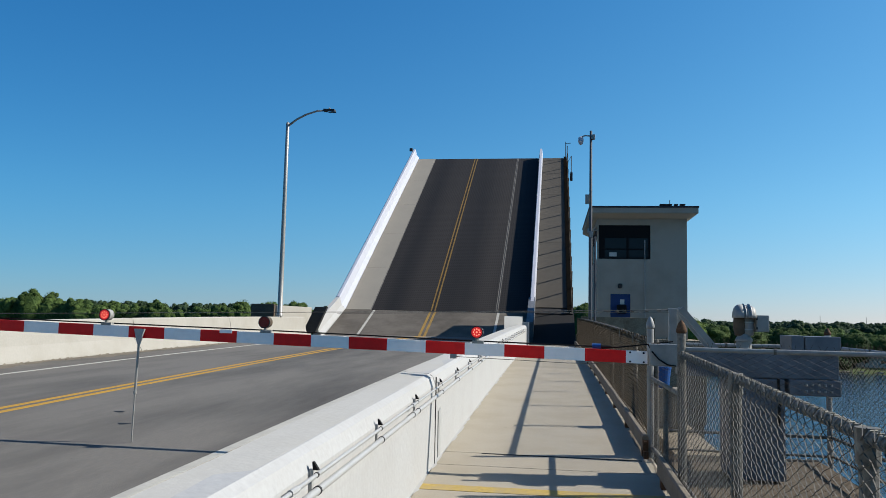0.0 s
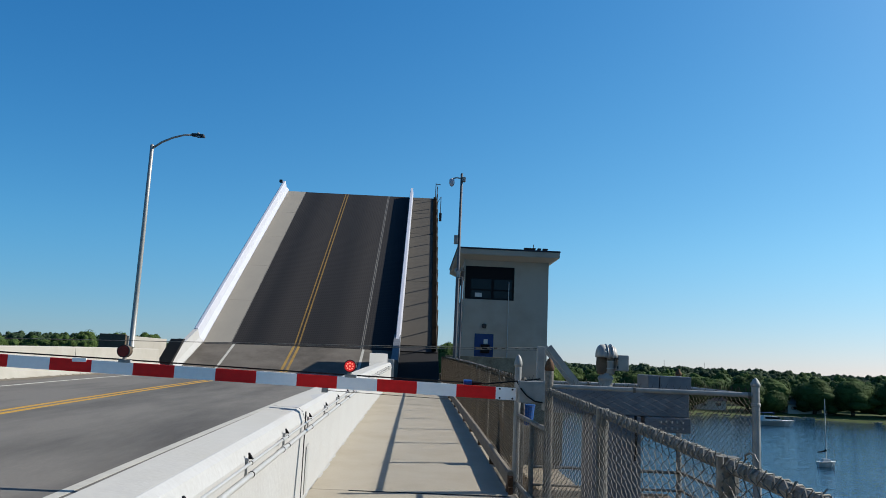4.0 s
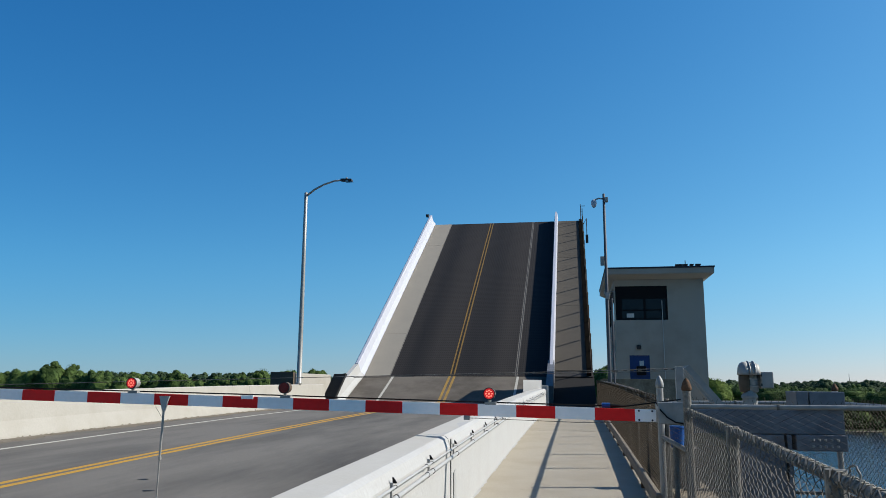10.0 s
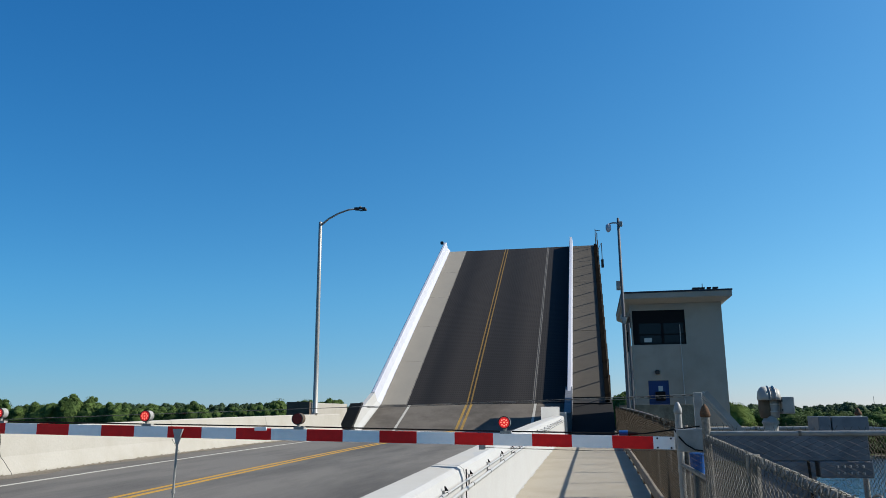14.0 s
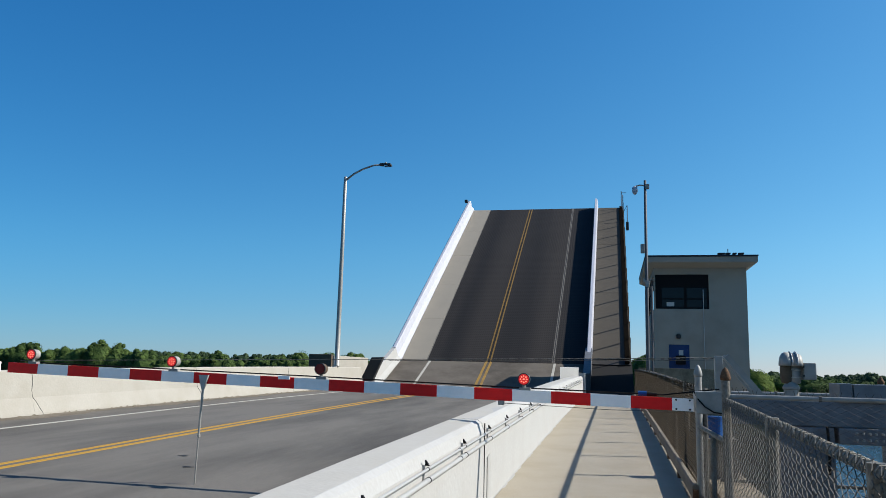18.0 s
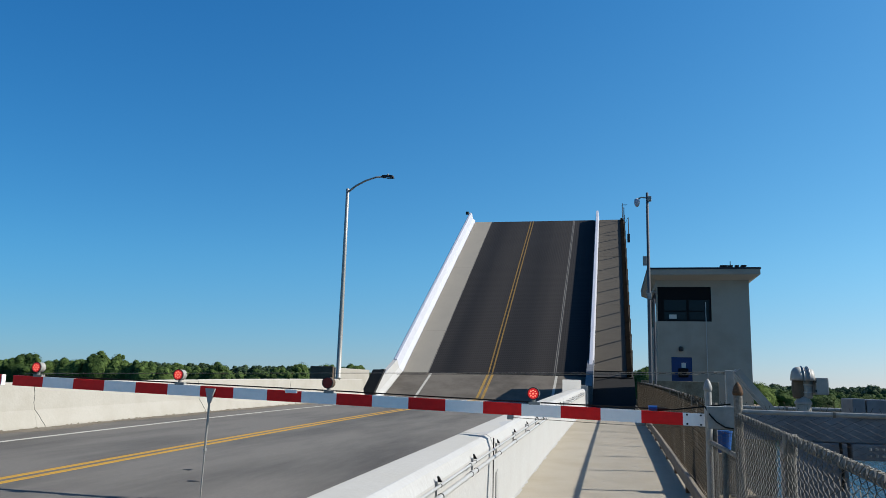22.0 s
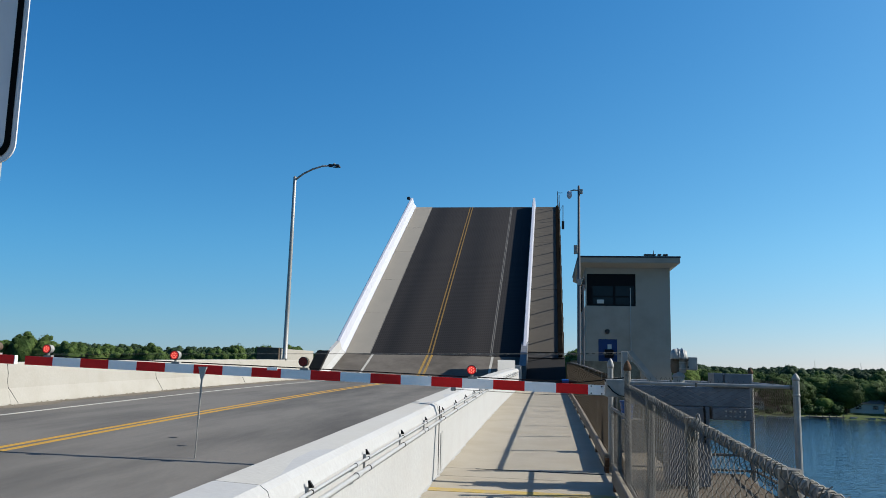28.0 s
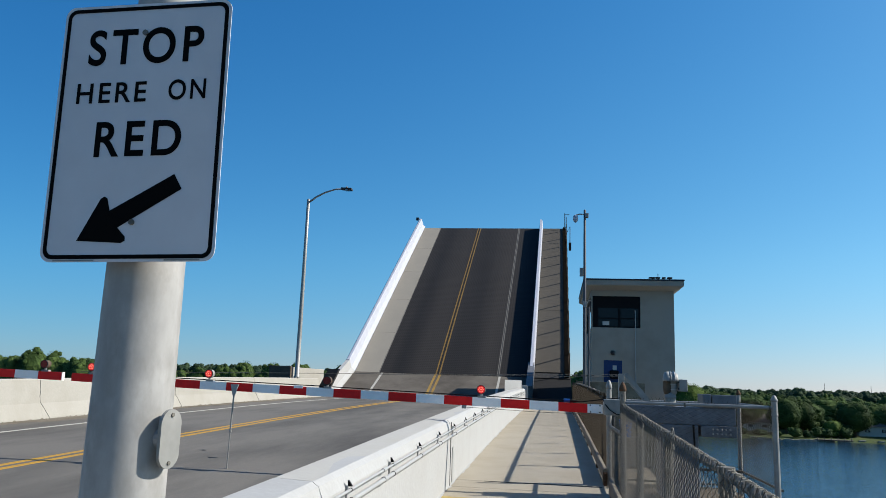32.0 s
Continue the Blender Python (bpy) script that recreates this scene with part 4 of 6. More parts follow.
heel_part("roadway_slab", "heel_concrete", -12.0, -1.36, 0.02, 5.6, -0.5, 0.0)
heel_part("shoulder_slab", "heel_concrete", -13.82, -12.01, 0.02, 5.6, -0.5, 0.02)
heel_part("edge_line", "white_line", -11.86, -11.70, 0.03, 5.6, -0.02, 0.004)
heel_part("edge_line", "white_line", -3.42, -3.26, 0.03, 5.6, -0.02, 0.004)
heel_part("centre_line", "heel_yellow", -7.98, -7.82, 0.03, 5.6, -0.02, 0.004)
heel_part("centre_line", "heel_yellow", -7.66, -7.50, 0.03, 5.6, -0.02, 0.004)
bm = bmesh.new()
for prof in ([(-13.82, -0.3), (-13.83, 0.10), (-14.03, 0.35), (-14.10, 0.95), (-14.36, 0.95), (-14.42, -0.3)],):
    a = [bm.verts.new(on_heel(x, -0.02, n)) for x, n in prof]
    b = [bm.verts.new(on_heel(x - 0.05, 5.2, n)) for x, n in prof]
    for i in range(len(a)):
        j = (i + 1) % len(a)
        bm.faces.new((a[i], a[j], b[j], b[i]))
    bm.faces.new(a[::-1])
    bm.faces.new(b)
part("side_wall", bm, "parapet_paint", heel, "cream-painted end of the side wall")
heel_part("divider_end", "blue_steel", -1.36, -0.94, -0.6, 4.2, -0.4, 0.92, "dark blue-grey end of the divider")
# the ramp is coloured near black to stand for the shade on it
heel_part("footway_ramp", "shade_plate", -0.94, 1.6, -0.6, 5.6, -0.5, -0.10, "footway plate with the shade put into its dark colour")
bm = bmesh.new()
box(bm, -13.8, 2.0, 43.42, 43.8, -4.0, 0.20)
solid("pit_wall", bm, "old_concrete", "concrete lip of the bascule pit", "wall", "structure")
bm = bmesh.new()
box(bm, -14.2, 2.0, 43.8, 60.0, WATER_Z - 3, -2.5)
solid("bascule_pier", bm, "old_concrete", "broad concrete bascule pier in the lake", "pier", "structure")

# ---- near fence along the sidewalk ----
FX = 1.40


def post(parent, x, y, z0, z1, r=0.035, cap="galvanised", material="galvanised"):
    bm = bmesh.new()
    tube(bm, [(x, y, z0), (x, y, z1)], r, 12)
    p_ = part("post", bm, material, parent, smooth=False)
    bm = bmesh.new()
    lathe(bm, x, y, [(r + 0.001, z1 - 0.02), (r + 0.006, z1 - 0.01), (r + 0.006, z1 + 0.008), (r * 0.92, z1 + 0.022), (r * 0.66, z1 + 0.040), (r * 0.35, z1 + 0.053), (0.004, z1 + 0.060)], 16)
    part("cap", bm, cap, p_, "", True)
    bm = bmesh.new()
    lathe(bm, x, y, [(r + 0.001, z1 - 0.19), (r + 0.005, z1 - 0.185), (r + 0.005, z1 - 0.165), (r + 0.001, z1 - 0.16)], 16)
    part("collar", bm, cap, p_)


def fence_run(label, y0, y1, posts, wire_mat, cell, height, wire=0.002, x=FX, group="sidewalk fences", sag=0.0):
    f_ = thing("chain_link_fence", label, "fence", (x, y0, lift(y0)), group)
    bm = bmesh.new()
    n = max(2, int((y1 - y0) / 1.0))
    tube(bm, [(x, y0 + (y1 - y0) * i / n, lift(y0 + (y1 - y0) * i / n) + height - sag * (1 - i / n) * (y1 - y0)) for i in range(n + 1)], 0.028, 10)
    part("top_rail", bm, "galvanised" if wire_mat == "wire" else "kerb_wood", f_)
    bm = bmesh.new()
    tube(bm, [(x, y0 + (y1 - y0) * i / n, lift(y0 + (y1 - y0) * i / n) + 0.13) for i in range(n + 1)], 0.02, 8)
    part("bottom_rail", bm, "galvanised" if wire_mat == "wire" else "kerb_wood", f_)
    for y in posts:
        bm = bmesh.new()
        top = lift(y) + height - sag * (y1 - y)
        tube(bm, [(x, y, lift(y) - 0.25), (x, y, top)], 0.034, 12)
        p_ = part("post", bm, "galvanised", f_)
        bm = bmesh.new()
        tube(bm, [(x, y, top - 0.10), (x, y, top + 0.033)], 0.043, 12)
        part("rail_cap", bm, "galvanised", p_)
    me = chain_link((x - 0.035, y0), (x - 0.035, y1), (lift(y0) + 0.05, lift(y1) + 0.05), (lift(y0) + height + 0.035 - sag * (y1 - y0), lift(y1) + height + 0.035), cell, wire, barb=0.012 if wire_mat == "wire" else 0.03)
    me.materials.append(M[wire_mat])
    tagged(part("wire_mesh", me, None, f_, "woven chain link mesh"), kind="stuff")
    return f_


near = fence_run("galvanised chain link fence along the sidewalk edge", -7.0, 7.83, (5.80, 3.78, 1.76, -0.26, -2.28, -4.3, -6.3), "wire", 0.052, 1.235, 0.0026, sag=0.0075)
bm = bmesh.new()
for s in range(14):
    y = -5 + s * 0.5 + random.uniform(-0.2, 0.2)
    z = lift(y) + 1.255 - 0.0075 * (7.83 - y)
    tube(bm, [(FX - 0.04, y, z), (FX + random.uniform(-0.02, 0.03), y + 0.02, z + random.uniform(0.008, 0.02)), (FX + 0.03, y + 0.04, z)], 0.003, 4)
tagged(part("tie_wires", bm, "wire", near), kind="stuff")
bm = bmesh.new()
for s in range(284):
    y = -6.95 + s * 0.052 + random.uniform(-0.008, 0.008)
    z = lift(y) + 1.235 - 0.0075 * (7.83 - y)
    lean = random.uniform(0.015, 0.04)
    rr = 0.0310 + random.uniform(0, 0.003)
    tube(bm, [(FX + rr * math.cos(radians(a)), y + lean * k / 5, z + rr * math.sin(radians(a))) for k, a in enumerate((205, 160, 115, 70, 25, -20))], 0.0034, 5)
    if s % 3 == 0:
        tube(bm, [(FX - 0.02, y + 0.01, z + 0.028), (FX - 0.01 + random.uniform(-0.01, 0.02), y + 0.015, z + 0.040 + random.uniform(0, 0.008))], 0.003, 4)
tagged(part("twisted_mesh_edge", bm, "wire_lit", near, "mesh ends twisted over the rail"), kind="stuff")
bm = bmesh.new()
tube(bm, [(FX + 0.004 * math.sin(3 * k), 3.565 + 0.062 * math.cos(radians(215 - 250 * k / 12)), lift(3.5) + 1.232 + 0.05 * math.sin(radians(215 - 250 * k / 12))) for k in range(13)], 0.0042, 8)
part("wire_loop", bm, "wire", near)
far = fence_run("brownish weathered chain link fence along the bridge footway", 9.60, 37.0, [9.6 + 2.1 * i for i in range(14)], "old_wire", 0.064, 1.25, 0.0036)
bm = bmesh.new()
tube(bm, [(FX, 7.83, lift(7.8) - 0.2), (FX, 7.83, 1.395)], 0.038, 14)
tall = thing("gate_post", "tall rusty-capped steel fence post beside the gate arm", "post", (FX, 7.83, lift(7.8)), "gate posts")
part("shaft", bm, "galvanised", tall)
bm = bmesh.new()
lathe(bm, FX, 7.83, [(0.039, 1.39), (0.046, 1.40), (0.047, 1.417), (0.044, 1.432), (0.036, 1.462), (0.023, 1.488), (0.011, 1.501), (0.004, 1.509)], 18)
part("cap", bm, "rust", tall, "rusty acorn cap", True)
tall2 = thing("gate_post", "tall pale steel fence post with an acorn cap", "post", (1.34, 9.55, lift(9.5)), "gate posts")
bm = bmesh.new()
tube(bm, [(1.34, 9.55, lift(9.5) - 0.1), (1.34, 9.55, 1.42)], 0.038, 14)
part("shaft", bm, "grey_steel", tall2)
bm = bmesh.new()
lathe(bm, 1.34, 9.55, [(0.039, 1.415), (0.046, 1.43), (0.047, 1.455), (0.041, 1.485), (0.031, 1.515), (0.018, 1.538), (0.005, 1.552)], 18)
part("cap", bm, "grey_steel", tall2, "", True)

low = thing("fence_panel", "low chain link panel between the two tall gate posts", "fence", (1.38, 8.7, lift(8.7)), "sidewalk fences")
for z_ in (0.87, 0.12):
    bm = bmesh.new()
    tube(bm, [(1.39, 7.86, z_ - 0.02), (1.35, 9.52, z_)], 0.024, 10)
    part("rail", bm, "galvanised", low)
bm = bmesh.new()
tube(bm, [(1.372, 8.62, lift(8.6) - 0.1), (1.372, 8.62, 0.86)], 0.026, 10)
part("post", bm, "galvanised", low)
me = chain_link((1.375, 7.87), (1.335, 9.50), (0.02, 0.04), (0.86, 0.88), 0.055, 0.0021, barb=0.01)
me.materials.append(M["wire"])
tagged(part("wire_mesh", me, None, low), kind="stuff")

# dry weeds and leaf litter between kerb rail and fence
rng = random.Random(77)
for y0, y1, n in ((-2.0, 7.7, 500), (9.7, 20.0, 420)):
    verts, faces = [], []
    for _ in range(n):
        y = rng.uniform(y0, y1)
        if math.sin(y * 3.1) + math.sin(y * 1.3 + 2) < rng.uniform(-1.2, 0.8):
            continue
        x = rng.uniform(1.325, 1.44)
        z = lift(y) - 0.005
        hgt, a, w = rng.uniform(0.02, 0.16), rng.uniform(0, 6.28), rng.uniform(0.004, 0.014)
        dx, dy = math.cos(a) * hgt * 0.6, math.sin(a) * hgt * 0.6
        i = len(verts)
        verts += [(x - w, y, z), (x + w, y, z), (x + dx * 0.5 + w, y + dy * 0.5, z + hgt * 0.7), (x + dx * 0.5 - w, y + dy * 0.5, z + hgt * 0.7), (x + dx, y + dy, z + hgt)]
        faces += [(i, i + 1, i + 2, i + 3), (i + 3, i + 2, i + 4)]
    me = bpy.data.meshes.new("dry_weeds")
    me.from_pydata(verts, [], faces)
    me.materials.append(M["dry_weed"])
    tagged(new("dry_weeds", me), "dry rusty weeds and leaf litter at the fence foot", "weeds", "", "stuff")

# ---- fenced platform with the gate machinery ----
bm = bmesh.new()
prism(bm, [(1.5, 0.03), (3.10, 0.03), (3.10, -0.16), (1.5, -0.16)], 7.2, 9.62, steps=8, wobble=0.012)
solid("machinery_platform", bm, "tan_deck", "stained tan platform behind the fence", "platform", "structure")
for x_, y_ in ((1.7, 7.5), (3.0, 7.5), (3.0, 9.3), (1.7, 9.3)):
    bm = bmesh.new()
    box(bm, x_ - 0.1, x_ + 0.1, y_ - 0.1, y_ + 0.1, WATER_Z - 2, -0.15 + lift(y_))
    solid("platform_leg", bm, "old_concrete", "concrete leg of the platform", "pier", "structure")
yard = thing("platform_fence", "chain link fence round the gate machinery platform", "fence", (3.2, 7.4, -0.3), "platform fences")
for x_, y_, z_ in ((3.14, 7.40, 1.35), (3.22, 9.60, 1.41), (1.40, 9.64, 1.10)):
    slim = y_ > 9.5
    post(yard, x_, y_, -0.10, z_, 0.030 if slim else 0.035, "rust" if slim else "grey_steel", "grey_steel")
for a, b in (((1.42, 7.83), (3.14, 7.40)), ((3.14, 7.40), (3.22, 9.60)), ((1.40, 9.64), (3.22, 9.60))):
    bm = bmesh.new()
    tube(bm, [(*a, 1.25), (*b, 1.26)], 0.022, 10)
    part("top_rail", bm, "grey_steel", yard)
    for f_ in (0.42, 0.97):
        c_ = Vector((a[0] + (b[0] - a[0]) * f_, a[1] + (b[1] - a[1]) * f_, 1.255))
        bm = bmesh.new()
        tube(bm, [c_ - Vector((b[0] - a[0], b[1] - a[1], 0)).normalized() * 0.012, c_ + Vector((b[0] - a[0], b[1] - a[1], 0)).normalized() * 0.012], 0.028, 10)
        part("rail_clamp", bm, "galvanised", yard)
    me = chain_link(a, b, (0.02, 0.02), (1.27, 1.28), 0.055, 0.0022 if a[0] < 2 and b[1] < 8 else 0.0031, barb=0.045)
    me.materials.append(M["old_wire"])
    tagged(part("wire_mesh", me, None, yard), kind="stuff")
for a, b in (((3.20, 7.42), (3.24, 9.58)), ((1.55, 9.62), (3.22, 9.57))):
    bm = bmesh.new()
    tube(bm, [(*a, 0.30), (*b, 0.30)], 0.018, 8)
    part("low_rail", bm, "galvanised", yard)
    bm = bmesh.new()
    tube(bm, [(*a, 0.10), (*b, 0.10)], 0.014, 8)
    part("low_rail", bm, "galvanised", yard)
bm = bmesh.new()
tube(bm, [(2.36, 8.36, 0.55), (2.37, 8.36, 0.75), (2.36, 8.36, 0.985)], 0.013, 6)
part("hanging_hose", bm, "black_rubber", yard)

gate = thing("gate_machine", "blue-grey steel barrier machine with counterweight", "barrier machine", (1.9, 8.9, -0.3))
bm = bmesh.new()
box(bm, 1.20, 1.48, 8.42, 8.70, 1.06, 1.275, 0.012)
part("arm_socket", bm, "grey_steel", gate)
bm = bmesh.new()
box(bm, 1.48, 2.92, 8.42, 8.72, 0.98, 1.215, 0.01)
part("counterweight_arm", bm, "blue_steel", gate)
bm = bmesh.new()
box(bm, 2.46, 2.92, 8.37, 8.80, 0.83, 0.978, 0.012)
part("counterweight", bm, "blue_steel", gate)
bm = bmesh.new()
box(bm, 2.49, 2.60, 8.38, 8.76, 1.217, 1.39, 0.008)
part("control_cabinet", bm, "blue_steel", gate)
bm = bmesh.new()
box(bm, 2.612, 2.93, 8.385, 8.76, 1.217, 1.385, 0.008)
part("control_cabinet", bm, "blue_steel", gate)
bm = bmesh.new()
box(bm, 1.94, 2.43, 8.40, 8.90, 0.03, 0.975, 0.012)
part("housing", bm, "blue_steel", gate)
for y in (8.46, 8.70):
    bm = bmesh.new()
    hexa(bm, [(1.80, y - 0.02, 1.21), (1.88, y - 0.02, 1.21), (1.88, y + 0.02, 1.21), (1.80, y + 0.02, 1.21), (1.47, y - 0.02, 1.61), (1.52, y - 0.02, 1.645), (1.52, y + 0.02, 1.645), (1.47, y + 0.02, 1.61)])
    part("brace", bm, "grey_steel", gate)
bm = bmesh.new()
box(bm, 1.41, 1.49, 8.62, 8.70, 1.2, 1.63, 0.008)
part("mast", bm, "grey_steel", gate)
bm = bmesh.new()
tube(bm, [(1.19, 8.5, 1.27), (1.22, 8.42, 1.20), (1.28, 8.40, 1.13), (1.36, 8.40, 1.08), (1.44, 8.42, 1.07)], 0.008, 6)
part("cable", bm, "black_rubber", gate, "slack black cable")
for i in range(10):
    bm = bmesh.new()
    lathe(bm, 2.61 + (i % 5) * 0.055, 8.362, [(0.012, 0.865 + 0.06 * (i // 5)), (0.012, 0.885 + 0.06 * (i // 5))], 6)
    part("bolt_head", bm, "grey_steel", gate)

bell = thing("warning_bell", "dull grey hooded warning bell on a short neck", "bell", (2.07, 8.50, 1.22))
BY = 8.50
bm = bmesh.new()
lathe(bm, 2.09, BY, [(0.088, 1.212), (0.088, 1.226), (0.070, 1.229), (0.068, 1.318), (0.078, 1.322), (0.078, 1.342), (0.05, 1.388), (0.03, 1.40)], 20)
part("neck", bm, "grey_steel", bell)


def drum(steps, zc, half=False, seg=24):
    """A drum about the x axis from (x, radius) steps; half keeps the upper shell alone."""
    bm = bmesh.new()
    n = seg // 2 + 1 if half else seg
    rings = [[bm.verts.new((x, BY - r * math.cos(a), zc + r * math.sin(a))) for a in ((math.pi if half else 2 * math.pi) * k / (n - 1 if half else n) for k in range(n))] for x, r in steps]
    for a, b in zip(rings, rings[1:]):
        for k in range(n - 1 if half else n):
            m = (k + 1) % n
            bm.faces.new((a[k], a[m], b[m], b[k]))
    for ring in (rings[0], rings[-1]):
        bm.faces.new(ring)
    if half:
        bm.faces.new([r_[0] for r_ in rings] + [r_[-1] for r_ in rings[::-1]])
    return bm


ZC = 1.545
part("hood", drum([(1.998, 0.072), (2.004, 0.098), (2.016, 0.118), (2.036, 0.130), (2.075, 0.134)], ZC, True), "grey_steel", bell, "", True)
for x_ in (2.080, 2.130):
    part("rib", drum([(x_, 0.120), (x_ + 0.002, 0.141), (x_ + 0.010, 0.141), (x_ + 0.012, 0.120)], ZC, True), "conduit_grey", bell, "", True)
part("rear_hood", drum([(2.090, 0.128), (2.124, 0.126), (2.160, 0.120), (2.184, 0.108)], ZC, True), "grey_steel", bell, "", True)
bm = bmesh.new()
lathe(bm, 2.052, BY, [(0.042, 1.375), (0.050, 1.39), (0.060, 1.45), (0.058, 1.52), (0.056, 1.545)], 20)
part("horn", bm, "brown_steel", bell, "dark brown horn under the hood", True)
bm = bmesh.new()
lathe(bm, 2.128, BY, [(0.040, 1.375), (0.052, 1.39), (0.054, 1.46), (0.058, 1.545)], 20)
part("motor_column", bm, "grey_steel", bell, "", True)
for z_ in (1.43, 1.50):
    bm = bmesh.new()
    lathe(bm, 2.128, BY, [(0.055, z_), (0.061, z_ + 0.003), (0.061, z_ + 0.010), (0.055, z_ + 0.013)], 20)
    part("column_band", bm, "conduit_grey", bell)
bm = bmesh.new()
box(bm, 2.19, 2.305, BY - 0.09, BY + 0.09, 1.415, 1.575, 0.012)
jb = part("junction_box", bm, "grey_steel", bell)
for z_ in (1.45, 1.54):
    bm = bmesh.new()
    box(bm, 2.184, 2.196, BY - 0.096, BY - 0.084, z_ - 0.012, z_ + 0.012)
    part("hinge", bm, "dark_steel", jb)

bm = bmesh.new()
prism(bm, [(1.62, 0.02), (2.15, 0.02), (2.15, -0.16), (1.62, -0.16)], 9.64, 12.3, steps=4, wobble=0.01)
solid("cable_ledge", bm, "old_concrete", "narrow concrete ledge outside the footway fence", "ledge", "structure")
utility = thing("utility_box", "tan weathered steel utility box on the ledge", "utility box", (1.84, 11.7, lift(11.7)))
bm = bmesh.new()
box(bm, 1.64, 2.02, 11.5, 11.9, lift(11.7) + 0.02, 0.58, 0.01)
part("body", bm, "kerb_wood", utility)
bm = bmesh.new()
box(bm, 1.62, 2.04, 11.48, 11.92, 0.58, 0.60, 0.004)
part("lid", bm, "kerb_wood", utility)
bm = bmesh.new()
lathe(bm, 1.77, 11.7, [(0.085, 0.60), (0.11, 0.86), (0.118, 0.865), (0.118, 0.89), (0.10, 0.892)], 18)
solid("bucket", bm, "bucket_blue", "blue plastic bucket standing on the utility box", "bucket")

# ---- striped gate arms ----


def arm_z(x):
    return 1.163 - 0.0222 * x


def gate_arm(label, x_from, x_to, first, lamps, group):
    """A striped arm that runs towards -x; lamps as (x, lit)."""
    arm = thing("road_barrier", label, "barrier", (x_from, 8.55, arm_z(x_from)), group)
    x, k = x_from, 0 if first else 1
    while x > x_to + 0.02:
        nx = max(x_to, x - (0.206 if k == 0 else 0.397 + 0.0014 * k))
        bm = bmesh.new()
        a, b = arm_z(x), arm_z(nx)
        d, hh = 0.028, 0.061
        hexa(bm, [(nx, 8.55 - d, b - hh), (x, 8.55 - d, a - hh), (x, 8.55 + d, a - hh), (nx, 8.55 + d, b - hh), (nx, 8.55 - d, b + hh), (x, 8.55 - d, a + hh), (x, 8.55 + d, a + hh), (nx, 8.55 + d, b + hh)])
        red = (k % 2 == 1)
        part("red_band" if red else "white_band", bm, "red_sheet" if red else "white_sheet", arm)
        x, k = nx, k + 1
    for lx, lit in lamps:
        z = arm_z(lx) + 0.061
        bm = bmesh.new()
        box(bm, lx - 0.05, lx + 0.07, 8.52, 8.58, z - 0.005, z + 0.025, 0.005)
        tube(bm, [(lx, 8.55, z + 0.02), (lx, 8.55, z + 0.06)], 0.02, 8)
        lamp = part("warning_lamp", bm, "grey_steel", arm)
        bm = bmesh.new()
        zc = z + 0.110
        rings = [(lx, 8.500, zc), (lx, 8.515, zc), (lx, 8.575, zc), (lx, 8.592, zc)]
        tube(bm, rings, 0.060, 24)
        part("lamp_body", bm, "grey_steel" if lit else "brown_steel", lamp)
        bm = bmesh.new()
        for k in range(24):
            a0, a1 = 2 * math.pi * k / 24, 2 * math.pi * (k + 1) / 24
            q = [bm.verts.new((lx + r_ * math.cos(a), y_, zc + r_ * math.sin(a))) for a in (a0, a1) for r_, y_ in ((0.055, 8.497), (0.064, 8.497), (0.064, 8.512), (0.055, 8.512))]
            for f in ((0, 1, 5, 4), (1, 2, 6, 5), (2, 3, 7, 6), (3, 0, 4, 7)):
                bm.faces.new([q[n] for n in f])
        part("bezel", bm, "dark_steel", lamp)
        bm = bmesh.new()
        disc_bar(bm, (lx, 8.507, zc), (0, -1, 0), 0.055, 0.012)
        part("lens", bm, "led_red" if lit else "lens_red", lamp, "lit red lens" if lit else "unlit dark red lens")
        if lit:
            bm = bmesh.new()
            for i in range(8):
                a = i * math.pi / 4
                disc_bar(bm, (lx + 0.032 * math.cos(a), 8.496, zc + 0.032 * math.sin(a)), (0, -1, 0), 0.0078, 0.003, 8)
            disc_bar(bm, (lx, 8.496, zc), (0, -1, 0), 0.010, 0.003, 8)
            part("diodes", bm, "led_hot", lamp)
    return arm


arm = gate_arm("long red and white striped gate arm across the road", 1.186, -6.829, True, ((-0.50, True), (-2.76, False), (-4.59, True), (-6.50, True)), "gate arms")
for x_, z_ in ((1.02, 0.045), (1.02, -0.045), (1.15, 0.045), (1.15, -0.045)):
    bm = bmesh.new()
    disc_bar(bm, (x_, 8.522, arm_z(x_) + z_), (0, -1, 0), 0.010, 0.008, 8)
    part("bolt", bm, "black_rubber", arm)
bm = bmesh.new()
box(bm, -0.77, -0.71, 8.51, 8.59, arm_z(-0.7) - 0.105, arm_z(-0.7) - 0.060, 0.004)
part("clip", bm, "grey_steel", arm)
bm = bmesh.new()
box(bm, -3.26, -3.12, 8.512, 8.522, arm_z(-3.2) + 0.035, arm_z(-3.2) + 0.075, 0.003)
part("splice_plate", bm, "white_sheet", arm)
bm = bmesh.new()
tube(bm, [(1.44, 8.58, 1.30), (0.9, 8.60, arm_z(0.9) + 0.085), (-0.6, 8.6, arm_z(-0.6) + 0.08), (-2.8, 8.6, arm_z(-2.8) + 0.085), (-4.6, 8.6, arm_z(-4.6) + 0.08), (-6.6, 8.6, arm_z(-6.6) + 0.075)], 0.008, 6)
part("lamp_cable", bm, "black_rubber", arm)
bm = bmesh.new()
tube(bm, [(1.40, 8.56, 1.07), (0.4, 8.54, arm_z(0.4) - 0.092), (-0.74, 8.53, arm_z(-0.74) - 0.085)], 0.003, 5)
part("lower_stay", bm, "galvanised", arm)
bm = bmesh.new()
